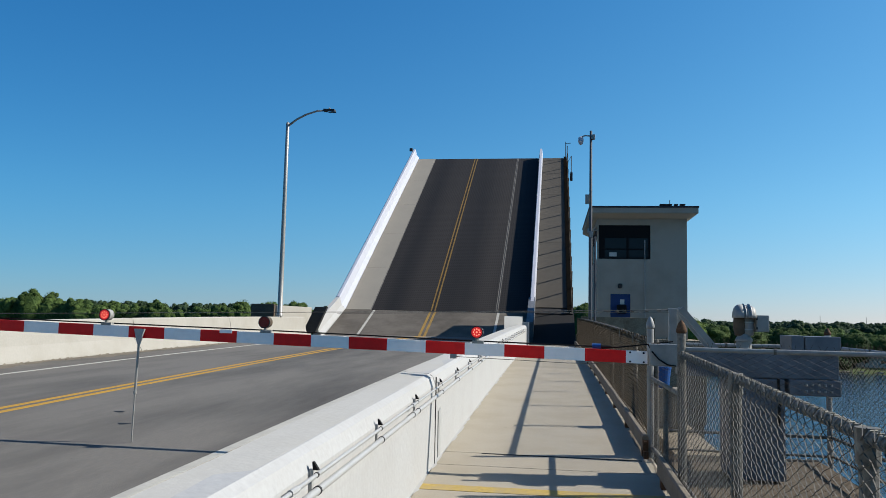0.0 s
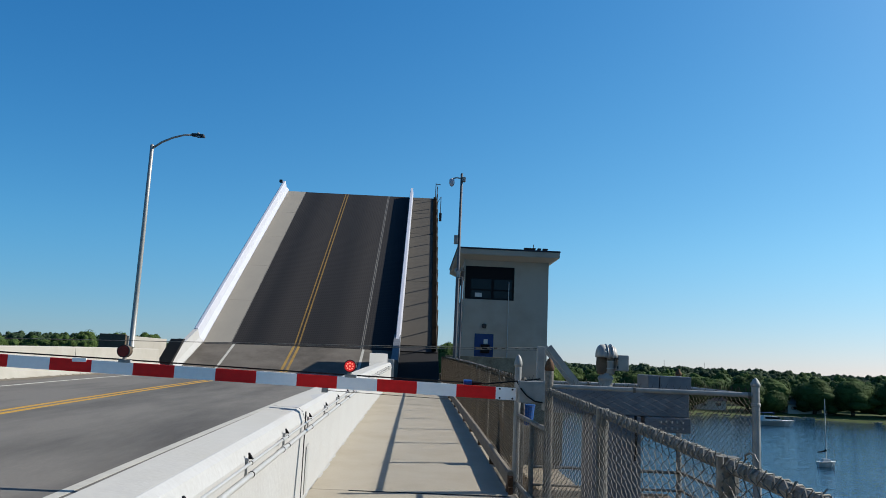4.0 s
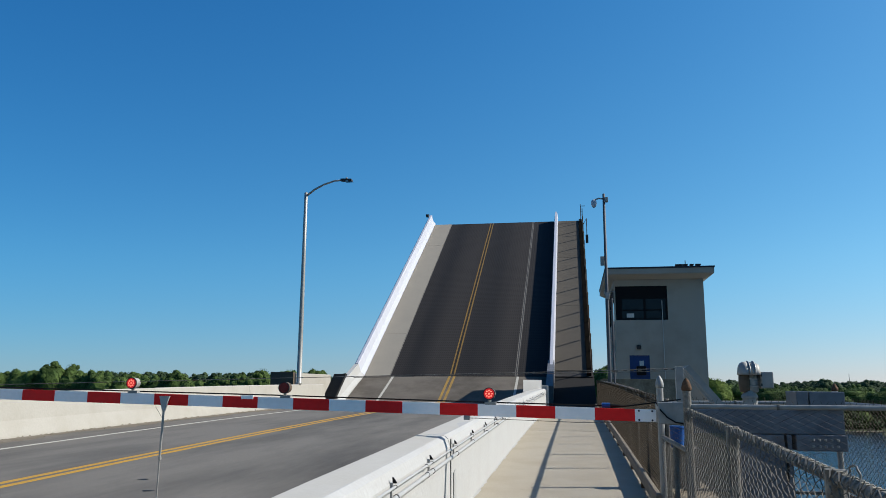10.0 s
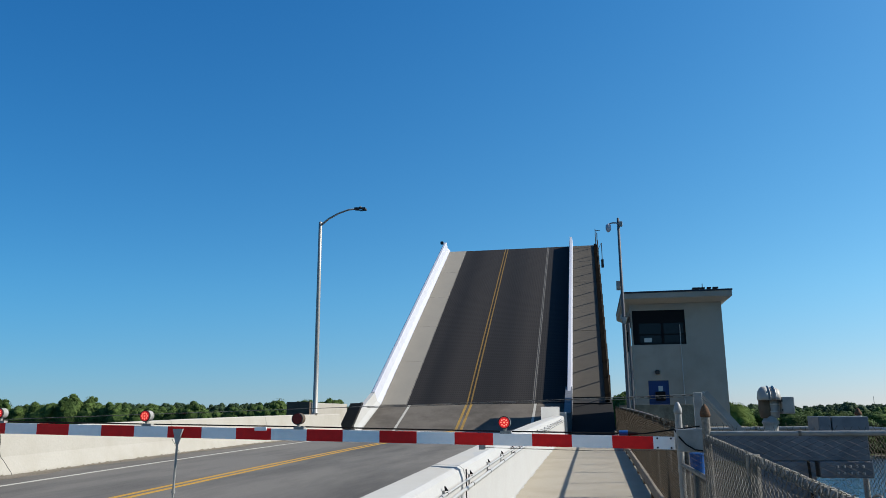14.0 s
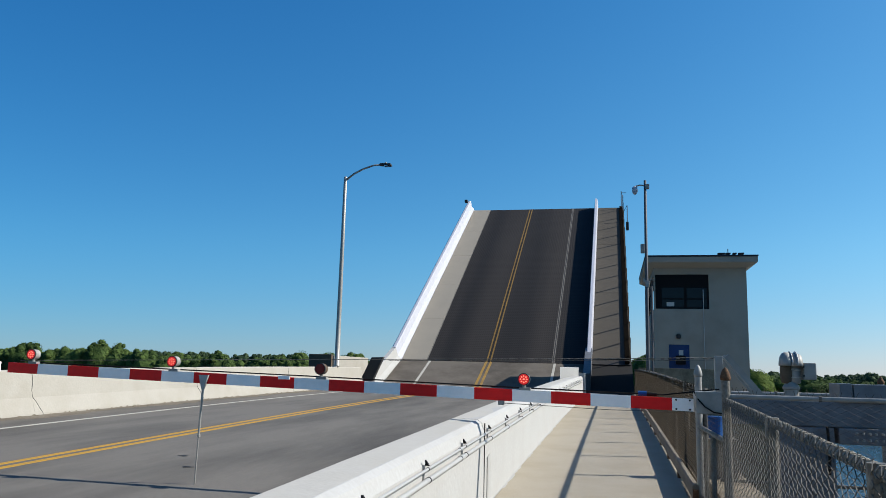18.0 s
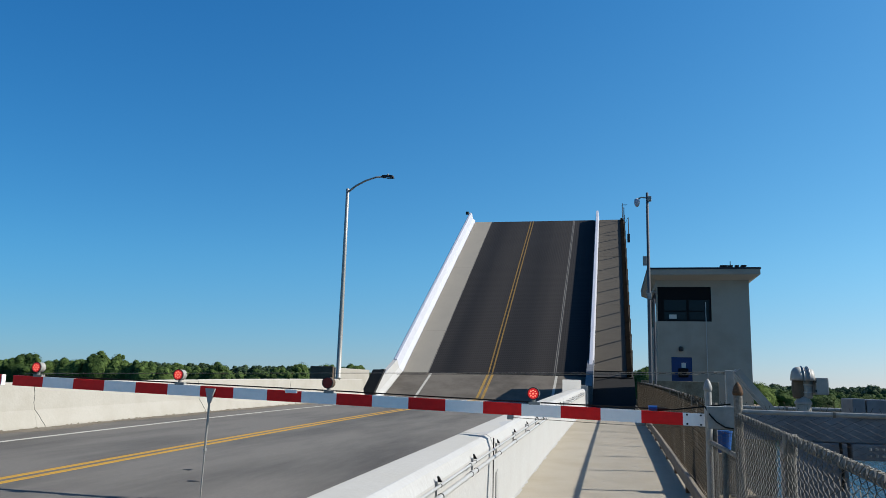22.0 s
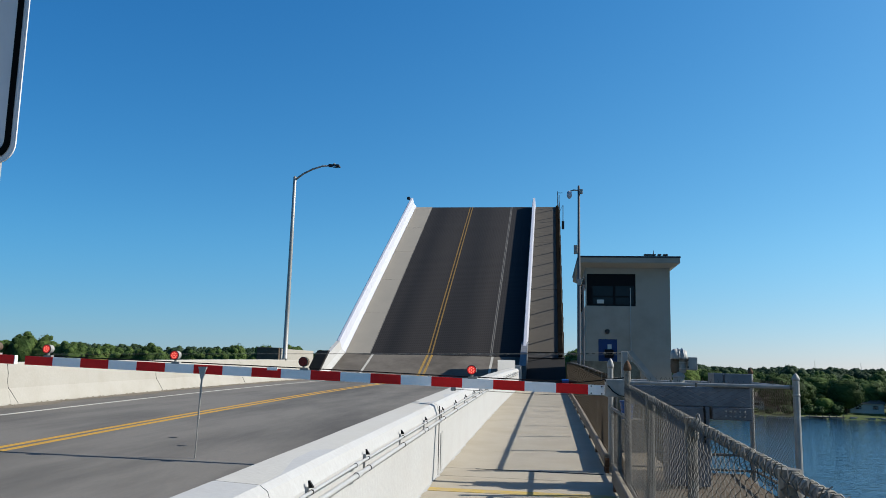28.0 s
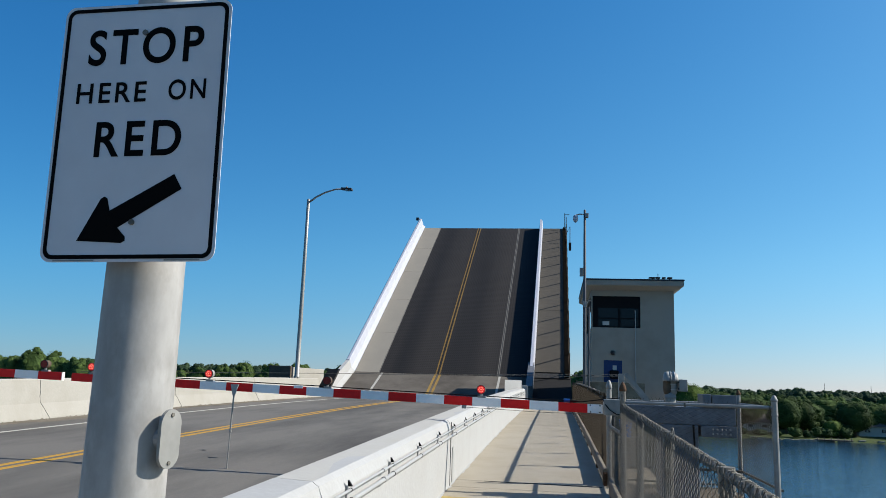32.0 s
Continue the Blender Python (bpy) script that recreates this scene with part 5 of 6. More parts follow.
tube(bm, [(1.45, 8.66, 1.615), (0.2, 8.63, 1.575), (-2.0, 8.60, 1.52), (-6.7, 8.56, arm_z(-6.7) + 0.09)], 0.0035, 5)
part("upper_stay", bm, "galvanised", arm)
bm = bmesh.new()
tube(bm, [(1.45, 8.66, 1.590), (0.80, 8.65, 1.571), (0.2, 8.63, 1.560), (-2.0, 8.60, 1.508)], 0.0028, 5)
part("upper_stay", bm, "galvanised", arm)
for x_ in (1.40, 1.33, 1.21, 1.07, 0.99, 0.92, 0.83, 0.80):
    bm = bmesh.new()
    disc_bar(bm, (x_ - 0.03, 8.655, 1.61 - (1.45 - x_) * 0.035), (1, 0, 0), 0.0095, 0.034, 8)
    part("turnbuckle", bm, "galvanised", arm)
bm = bmesh.new()
disc_bar(bm, (0.655, 8.60, arm_z(0.6) + 0.085), (1, 0, 0), 0.027, 0.085, 12)
part("cable_plug", bm, "bucket_blue", arm, "blue cable plug")
bm = bmesh.new()
tube(bm, [(0.74, 8.60, arm_z(0.8) + 0.085), (0.79, 8.60, arm_z(0.8) + 0.085), (0.84, 8.60, arm_z(0.8) + 0.085)], 0.025, 10, 0.014)
part("cable_gland", bm, "black_rubber", arm)
# rest leg
bm = bmesh.new()
ROAD_AT = crown(-4.2) + lift(8.5) - 0.003
tube(bm, [(-4.185, 8.50, ROAD_AT), (-4.178, 8.50, 0.62)], 0.009, 8)
tube(bm, [(-4.178, 8.50, 0.60), (-4.168, 8.50, 1.15)], 0.013, 8)
tube(bm, [(-4.178, 8.50, 0.60), (-4.178, 8.50, 0.63)], 0.02, 8)
leg = part("rest_leg", bm, "aluminium", arm)
bm = bmesh.new()
hexa(bm, [(-4.183, 8.488, 1.13), (-4.153, 8.488, 1.13), (-4.153, 8.512, 1.13), (-4.183, 8.512, 1.13), (-4.225, 8.485, 1.292), (-4.105, 8.485, 1.292), (-4.105, 8.515, 1.292), (-4.225, 8.515, 1.292)])
part("leg_bracket", bm, "conduit_grey", leg)
arm2 = gate_arm("red and white striped arm of the opposite gate", -7.0, -12.6, False, ((-7.30, False), (-9.6, True), (-11.8, False)), "gate arms")
bm = bmesh.new()
box(bm, -6.998, -6.985, 8.520, 8.580, arm_z(-7) - 0.062, arm_z(-7) + 0.062, 0.002)
part("end_cap", bm, "white_sheet", arm2)
bm = bmesh.new()
box(bm, -13.1, -12.5, 8.2, 8.9, -0.9, 1.7, 0.02)
solid("gate_cabinet", bm, "grey_steel", "grey steel cabinet holding the opposite gate arm", "cabinet")

# ---- sign on its pole ----
PX, PY = -0.885, 0.10
pole = thing("sign_pole", "thick galvanised steel pole on the parapet", "pole", (PX, PY, lift(0) + 0.9))
bm = bmesh.new()
lathe(bm, PX, PY, [(0.138, lift(0) + 0.91), (0.136, 1.0), (0.130, 1.8), (0.122, 2.8), (0.105, 5.2), (0.09, 6.8)], 40)
part("shaft", bm, "pole_metal", pole, "", True)
bm = bmesh.new()
box(bm, PX - 0.22, PX + 0.22, PY - 0.22, PY + 0.22, lift(0) + 0.885, lift(0) + 0.925, 0.006)
part("base_plate", bm, "galvanised", pole)
for sx_ in (-1, 1):
    for sy_ in (-1, 1):
        bm = bmesh.new()
        lathe(bm, PX + sx_ * 0.18, PY + sy_ * 0.18, [(0.032, lift(0) + 0.925), (0.032, lift(0) + 0.955), (0.018, lift(0) + 0.957), (0.018, lift(0) + 1.03)], 8)
        part("anchor_bolt", bm, "galvanised", pole)
# oval hand-hole cover, turned towards the sidewalk
aim = Vector((0.980, -0.20, 0)).normalized()
side = Vector((-aim.y, aim.x, 0))
bm = bmesh.new()
c0 = Vector((PX, PY, 1.193)) + aim * 0.165
ring0, ring1 = [], []
for i in range(28):
    a = 2 * math.pi * i / 28
    u, w = 0.05 * math.cos(a), 0.05 * math.sin(a) + (0.047 if math.sin(a) >= 0 else -0.047)
    q = c0 + side * u + Vector((0, 0, w))
    ring0.append(bm.verts.new(q - aim * 0.004))
    ring1.append(bm.verts.new(q + aim * 0.008))
for i in range(28):
    j = (i + 1) % 28
    bm.faces.new((ring0[i], ring0[j], ring1[j], ring1[i]))
bm.faces.new(ring1)
bm.faces.new(ring0[::-1])
nk = bmesh.new()
tube(nk, [c0 - aim * 0.045, c0 + aim * 0.002], 0.036, 14)
part("handhole_neck", nk, "pole_metal", pole)
cover = part("handhole_cover", bm, "grey_steel", pole, "oval grey cover plate")
for dz in (0.078, -0.078):
    bm = bmesh.new()
    disc_bar(bm, c0 + Vector((0, 0, dz)) + aim * 0.008, aim, 0.007, 0.004, 10)
    part("screw", bm, "galvanised", cover)

SX0, SX1, SZ0, SZ1, SY = -1.195, -0.572, 1.765, 2.685, -0.080
sign = thing("traffic_sign", "white sign with black STOP HERE ON RED lettering and an arrow", "road sign", ((SX0 + SX1) / 2, SY, SZ0))


def rounded(x0, x1, z0, z1, r, seg=6):
    out = []
    for cx, cz, a0 in ((x1 - r, z1 - r, 0), (x0 + r, z1 - r, 90), (x0 + r, z0 + r, 180), (x1 - r, z0 + r, 270)):
        for k in range(seg + 1):
            a = radians(a0 + 90 * k / seg)
            out.append((cx + r * math.cos(a), cz + r * math.sin(a)))
    return out


def plate(bm, outline, y0, y1):
    a = [bm.verts.new((x, y0, z)) for x, z in outline]
    b = [bm.verts.new((x, y1, z)) for x, z in outline]
    n = len(a)
    for i in range(n):
        j = (i + 1) % n
        bm.faces.new((a[i], a[j], b[j], b[i]))
    bm.faces.new(a)
    bm.faces.new(b[::-1])


bm = bmesh.new()
plate(bm, rounded(SX0, SX1, SZ0, SZ1, 0.038), SY, SY + 0.003)
part("panel", bm, "sign_white", sign)
bm = bmesh.new()
outer = rounded(SX0 + 0.010, SX1 - 0.010, SZ0 + 0.010, SZ1 - 0.010, 0.033)
inner = rounded(SX0 + 0.024, SX1 - 0.024, SZ0 + 0.024, SZ1 - 0.024, 0.023)
o = [bm.verts.new((x, SY - 0.0012, z)) for x, z in outer]
i_ = [bm.verts.new((x, SY - 0.0012, z)) for x, z in inner]
for k in range(len(o)):
    j = (k + 1) % len(o)
    bm.faces.new((o[k], o[j], i_[j], i_[k]))
part("border", bm, "sign_black", sign)


def lettering(text, x0, x1, z0, z1, bold):
    """Black letters that fill the given field of the sign."""
    cu = bpy.data.curves.new("lettering", 'FONT')
    cu.body = text
    cu.size = 0.1
    cu.offset = bold
    cu.space_character = 1.22
    tmp = new("lettering", cu)
    bpy.context.view_layer.update()
    me = bpy.data.meshes.new_from_object(tmp.evaluated_get(bpy.context.evaluated_depsgraph_get()))
    bpy.data.objects.remove(tmp)
    co = np.array([v_.co[:] for v_ in me.vertices])
    lo, hi = co.min(0), co.max(0)
    for v_ in me.vertices:
        fx = (v_.co.x - lo[0]) / (hi[0] - lo[0])
        fz = (v_.co.y - lo[1]) / (hi[1] - lo[1])
        v_.co = (x0 + fx * (x1 - x0), SY - 0.0014, z0 + fz * (z1 - z0))
    me.materials.append(M["sign_black"])
    part("lettering", me, None, sign)


W_, H_ = SX1 - SX0, SZ1 - SZ0


def fx_(f):
    return SX0 + W_ * f


def fz_(f):
    return SZ1 - H_ * f


lettering("STOP", fx_(0.165), fx_(0.85), fz_(0.245), fz_(0.10), 0.0018)
lettering("HERE", fx_(0.118), fx_(0.535), fz_(0.395), fz_(0.315), 0.0014)
lettering("ON", fx_(0.665), fx_(0.882), fz_(0.393), fz_(0.313), 0.0014)
lettering("RED", fx_(0.257), fx_(0.762), fz_(0.606), fz_(0.470), 0.0018)
bm = bmesh.new()
tip, tail = Vector((fx_(0.207), fz_(0.922))), Vector((fx_(0.765), fz_(0.706)))
d = (tail - tip).normalized()
nrm = Vector((-d.y, d.x))
head = 0.155
pts = [tip, tip + d * (head * 0.88) + nrm * 0.088, tip + d * (head * 0.98) + nrm * 0.088, tip + d * (head * 1.02) + nrm * 0.076, tip + d * (head * 0.95) + nrm * 0.034, tail + nrm * 0.030,
       tail - nrm * 0.030, tip + d * (head * 0.95) - nrm * 0.034, tip + d * (head * 1.02) - nrm * 0.076, tip + d * (head * 0.98) - nrm * 0.088, tip + d * (head * 0.88) - nrm * 0.088]
bm.faces.new([bm.verts.new((p_.x, SY - 0.0013, p_.y)) for p_ in pts])
part("arrow", bm, "sign_black", sign)
for fz in (0.12, 0.855):
    bm = bmesh.new()
    disc_bar(bm, (fx_(0.50 + (0.02 if fz > 0.5 else 0.0)), SY - 0.001, fz_(fz)), (0, -1, 0), 0.010, 0.006, 12)
    part("bolt", bm, "galvanised", sign)
for f0, f1 in ((0.08, 0.32), (0.72, 0.92)):
    bm = bmesh.new()
    box(bm, fx_(f0), fx_(f1), SY - 0.0014, SY - 0.0008, fz_(0.9965), fz_(0.9915))
    part("fine_print_bar", bm, "grey_steel", sign)
bm = bmesh.new()
for z in (1.95, 2.50):
    box(bm, -1.06, -0.62, SY + 0.003, SY + 0.05, z - 0.02, z + 0.02)
part("mounting_strap", bm, "galvanised", sign)

# the sign leans a little away from the sidewalk
pole.location.x -= 0.007
sign.rotation_euler = (0, radians(-0.95), 0)
sign.location.x += 0.017

# ---- street lamp ----
LX, LY = -12.15, 34.3
lamp = thing("street_lamp", "tall aluminium street lamp on the far parapet", "street lamp", (LX, LY, 1.5))
bm = bmesh.new()
box(bm, LX - 0.15, LX + 0.05, LY - 0.17, LY + 0.17, 0.5, 1.475, 0.01)
part("plinth", bm, "parapet_paint", lamp)
bm = bmesh.new()
lathe(bm, LX, LY, [(0.15, 1.475), (0.145, 1.53), (0.118, 1.56), (0.107, 4), (0.093, 7), (0.08, 10.52), (0.02, 10.57)], 20)
part("pole", bm, "aluminium", lamp, "", True)
bm = bmesh.new()
tube(bm, [(LX, LY, 10.36), (LX + 0.42, LY, 10.68), (LX + 0.88, LY, 10.91), (LX + 1.4, LY, 11.07), (LX + 1.85, LY, 11.09)], 0.055, 8, 0.04)
part("bracket_arm", bm, "aluminium", lamp, "", True)
bm = bmesh.new()
hexa(bm, [(LX + 1.72, LY - 0.10, 11.04), (LX + 2.29, LY - 0.17, 11.01), (LX + 2.29, LY + 0.17, 11.01), (LX + 1.72, LY + 0.10, 11.04), (LX + 1.72, LY - 0.07, 11.16), (LX + 2.26, LY - 0.12, 11.12), (LX + 2.26, LY + 0.12, 11.12), (LX + 1.72, LY + 0.07, 11.16)])
hd = part("lamp_head", bm, "dark_steel", lamp)
bm = bmesh.new()
lathe(bm, LX + 2.00, LY, [(0.05, 11.10), (0.05, 11.20), (0.02, 11.22)], 8)
part("photocell", bm, "grey_steel", hd)
bm = bmesh.new()
box(bm, LX + 1.95, LX + 2.28, LY - 0.11, LY + 0.11, 10.99, 11.02)
part("lens", bm, "glass", hd)

# ---- camera mast ----
CX, CY = 1.95, 36.5
mast = thing("camera_mast", "slim steel mast with a dome security camera", "mast", (CX, CY, 0.6))
bm = bmesh.new()
lathe(bm, CX, CY, [(0.09, 0.6), (0.085, 2.2), (0.085, 5.6), (0.075, 5.65), (0.06, 10.5), (0.01, 10.52)], 14)
part("shaft", bm, "mast_paint", mast, "", True)
bm = bmesh.new()
tube(bm, [(CX, CY, 10.25), (CX - 0.25, CY - 0.02, 10.28), (CX - 0.45, CY - 0.02, 10.22)], 0.035, 8)
part("bracket", bm, "grey_steel", mast)
bm = bmesh.new()
lathe(bm, CX - 0.47, CY - 0.02, [(0.03, 10.24), (0.12, 10.18), (0.13, 10.02), (0.12, 9.96), (0.09, 9.88), (0.03, 9.83)], 14)
part("dome_camera", bm, "white_steel", mast, "", True)
for x_, z_, s in ((CX + 0.1, 10.2, 0.22), (CX - 0.16, 7.25, 0.42), (CX + 0.02, 5.6, 0.3)):
    bm = bmesh.new()
    box(bm, x_ - 0.09, x_ + 0.09, CY - 0.12, CY + 0.1, z_ - s / 2, z_ + s / 2, 0.02)
    part("equipment_box", bm, "grey_steel", mast)
bm = bmesh.new()
tube(bm, [(CX + 0.22, CY + 0.1, 0.6), (CX + 0.22, CY + 0.1, 5.5)], 0.05, 8)
tube(bm, [(CX, CY + 0.05, 5.4), (CX + 0.22, CY + 0.1, 5.4)], 0.03, 6)
part("side_pipe", bm, "mast_paint", mast)

# ---- bridge tender's house ----
HX0, HX1, HY0, HY1, HZ0, HZ1 = 2.36, 6.60, 38.4, 46.4, -3.0, 6.72
house = thing("tender_house", "square stucco bridge tender's house with a flat overhanging roof", "house", (4.5, 40.9, 0.7))
WX0, WX1, WZ0, WZ1 = 2.43, 4.89, 4.62, 6.28
DX0, DX1, DZ0, DZ1 = 3.00, 3.94, 0.80, 2.92


def wall_panels(name, pieces):
    for b_ in pieces:
        bm = bmesh.new()
        box(bm, *b_)
        part(name, bm, "stucco", house)


T = 0.22
wall_panels("front_wall", [(HX0, DX0, HY0, HY0 + T, HZ0, WZ0), (DX1, HX1, HY0, HY0 + T, HZ0, WZ0), (DX0, DX1, HY0, HY0 + T, DZ1, WZ0), (DX0, DX1, HY0, HY0 + T, HZ0, DZ0),
                           (HX0, WX0, HY0, HY0 + T, WZ0, WZ1), (WX1, HX1, HY0, HY0 + T, WZ0, WZ1), (HX0, HX1, HY0, HY0 + T, WZ1, HZ1)])
wall_panels("side_wall", [(HX1 - T, HX1, HY0 + T, HY1 - T, HZ0, HZ1)])
wall_panels("side_wall", [(HX0, HX0 + T, HY0 + T, HY1 - T, HZ0, WZ0), (HX0, HX0 + T, HY0 + T, HY1 - T, WZ1, HZ1), (HX0, HX0 + T, HY1 - 1.2, HY1 - T, WZ0, WZ1)])
wall_panels("back_wall", [(HX0, HX1, HY1 - T, HY1, HZ0, HZ1)])
bm = bmesh.new()
box(bm, HX0 + T, HX1 - T, HY0 + T, HY1 - T, 3.9, 4.1)
part("floor_slab", bm, "stucco", house)
bm = bmesh.new()
hexa(bm, [(HX0 - 0.06, HY0 - 0.10, 6.60), (HX1 + 0.06, HY0 - 0.10, 6.60), (HX1 + 0.06, HY1 + 0.1, 6.60), (HX0 - 0.06, HY1 + 0.1, 6.60), (HX0 - 0.40, HY0 - 0.78, 6.76), (HX1 + 0.40, HY0 - 0.78, 6.76), (HX1 + 0.40, HY1 + 0.2, 6.76), (HX0 - 0.40, HY1 + 0.2, 6.76)])
roof = part("roof", bm, "soffit", house, "pale flat roof with wide eaves")
bm = bmesh.new()
box(bm, HX0 - 0.40, HX1 + 0.40, HY0 - 0.80, HY1 + 0.22, 6.76, 7.02)
part("fascia", bm, "stucco", roof)
bm = bmesh.new()
box(bm, HX0 - 0.43, HX1 + 0.43, HY0 - 0.83, HY1 + 0.25, 7.02, 7.10, 0.01)
part("drip_edge", bm, "roof_edge", roof, "dark metal roof edge")
for i, (x_, s) in enumerate(((5.55, 0.35), (5.85, 0.22), (6.15, 0.18), (6.45, 0.25))):
    bm = bmesh.new()
    box(bm, x_ - s / 2, x_ + s / 2, HY0 + 0.2, HY0 + 0.45, 7.29, 7.36, 0.015)
    tube(bm, [(x_, HY0 + 0.3, 7.08), (x_, HY0 + 0.3, 7.31)], 0.03, 6)
    part("roof_fitting", bm, "dark_steel", roof)
bm = bmesh.new()
tube(bm, [(5.85, HY0 + 0.3, 7.2), (5.85, HY0 + 0.3, 7.55)], 0.02, 5)
part("antenna", bm, "dark_steel", roof)
bm = bmesh.new()
for b_ in ((WX0, WX1, HY0 + 0.06, HY0 + 0.14, WZ0, WZ0 + 0.09), (WX0, WX1, HY0 + 0.06, HY0 + 0.14, WZ1 - 0.62, WZ1), (WX0, WX0 + 0.30, HY0 + 0.06, HY0 + 0.14, WZ0 + 0.09, WZ1 - 0.62),
           (WX1 - 0.09, WX1, HY0 + 0.06, HY0 + 0.14, WZ0 + 0.09, WZ1 - 0.62), (3.76, 3.88, HY0 + 0.06, HY0 + 0.14, WZ0 + 0.09, WZ1 - 0.62), (WX0 + 0.3, WX1 - 0.09, HY0 + 0.07, HY0 + 0.13, 5.08, 5.14)):
    box(bm, *b_)
window = part("window", bm, "frame_black", house, "wide black-framed control room window")
for x0, x1 in ((WX0 + 0.30, 3.76), (3.88, WX1 - 0.09)):
    for z0, z1 in ((WZ0 + 0.09, 5.08), (5.14, WZ1 - 0.62)):
        bm = bmesh.new()
        box(bm, x0, x1, HY0 + 0.095, HY0 + 0.105, z0, z1)
        part("pane", bm, "tinted_glass", window)
# added board: gives the panes the dark of an unlit room
bm = bmesh.new()
box(bm, WX0 + 0.02, WX1 - 0.02, HY0 + 0.24, HY0 + 0.26, 4.12, 6.55)
part("blind", bm, "blind", window, "added dark board standing in for the unlit room")
bm = bmesh.new()
box(bm, 2.95, 3.30, HY0 + 0.088, HY0 + 0.093, 4.75, 4.95)
part("notice", bm, "paper", window, "white paper notice")
bm = bmesh.new()
for b_ in ((HX0 + 0.06, HX0 + 0.14, HY0 + T, HY0 + T + 0.08, WZ0, WZ1), (HX0 + 0.06, HX0 + 0.14, HY1 - 1.28, HY1 - 1.2, WZ0, WZ1), (HX0 + 0.06, HX0 + 0.14, HY0 + T, HY1 - 1.2, WZ1 - 0.5, WZ1), (HX0 + 0.06, HX0 + 0.14, HY0 + T, HY1 - 1.2, WZ0, WZ0 + 0.1)):
    box(bm, *b_)
sw = part("side_window", bm, "frame_black", house)
bm = bmesh.new()
box(bm, HX0 + 0.095, HX0 + 0.105, HY0 + T + 0.08, HY1 - 1.28, WZ0 + 0.1, WZ1 - 0.5)
part("pane", bm, "tinted_glass", sw)
bm = bmesh.new()
box(bm, DX0, DX1, HY0 + 0.04, HY0 + 0.12, DZ0, DZ1)
door = part("door", bm, "door_blue", house, "closed bright blue steel door")
bm = bmesh.new()
for b_ in ((DX0 + 0.02, DX0 + 0.07, HY0 + 0.02, HY0 + 0.045, DZ0, DZ1), (DX1 - 0.07, DX1 - 0.02, HY0 + 0.02, HY0 + 0.045, DZ0, DZ1), (DX0 + 0.07, DX1 - 0.07, HY0 + 0.02, HY0 + 0.045, DZ1 - 0.05, DZ1)):
    box(bm, *b_)
part("door_frame", bm, "door_blue", door)
bm = bmesh.new()
box(bm, 3.46, 3.66, HY0 + 0.025, HY0 + 0.04, 2.42, 2.66)
part("notice", bm, "paper", door, "white notice on the door")
bm = bmesh.new()
box(bm, 3.30, 3.75, HY0 - 0.22, HY0 + 0.03, 1.98, 2.40, 0.04)
part("dark_box", bm, "frame_black", door, "dark box hung on the door")
bm = bmesh.new()
lathe(bm, 3.45, HY0 - 0.08, [(0.05, 3.20), (0.10, 3.22), (0.11, 3.36), (0.06, 3.42)], 10)
part("door_light", bm, "dark_steel", house)
bm = bmesh.new()
tube(bm, [(4.62, HY0 - 0.05, 0.9), (4.62, HY0 - 0.05, 5.55)], 0.02, 8)
part("wall_conduit", bm, "conduit_grey", house)
bm = bmesh.new()
tube(bm, [(HX0 - 0.35, HY0 - 0.35, 6.0), (HX0 - 0.1, HY0 - 0.1, 6.02), (HX0 + 0.05, HY0, 6.0)], 0.04, 6)
box(bm, HX0 - 0.5, HX0 - 0.3, HY0 - 0.55, HY0 - 0.3, 5.82, 6.06, 0.03)
part("floodlight", bm, "aluminium", house)
bm = bmesh.new()
box(bm, 1.62, 7.2, 37.06, 48.0, -3.0, 0.78)
solid("house_terrace", bm, "old_concrete", "concrete terrace under the tender's house", "terrace", "structure")
bm = bmesh.new()
box(bm, 1.55, 4.9, 36.85, 37.05, -0.5, 1.78, 0.01)
solid("terrace_wall", bm, "old_concrete", "low concrete wall before the tender's house", "wall", "structure")
bm = bmesh.new()
box(bm, 1.7, 7.1, 37.2, 47.2, WATER_Z - 3, -3.0)
solid("house_pier", bm, "old_concrete", "concrete pier carrying the tender's house", "pier", "structure")

# ---- far shore: trees, cottages, dock ----


def core(verts, faces, bx, by, bz, rx, rz, rng):
    """A lumpy closed body inside a blob, so that the crown is dense."""
    first, nu, nv = len(verts), 13, 9
    for v_ in range(nv + 1):
        c = math.pi * v_ / nv
        for u_ in range(nu):
            a, k = 2 * math.pi * (u_ + 0.5 * (v_ % 2)) / nu, 0.90 * rng.uniform(0.93, 1.06)
            verts.append((bx + rx * k * math.sin(c) * math.cos(a), by + rx * k * math.sin(c) * math.sin(a), bz + rz * k * math.cos(c)))
    for v_ in range(nv):
        for u_ in range(nu):
            w_ = (u_ + 1) % nu
            faces.append((first + v_ * nu + u_, first + v_ * nu + w_, first + (v_ + 1) * nu + w_, first + (v_ + 1) * nu + u_))


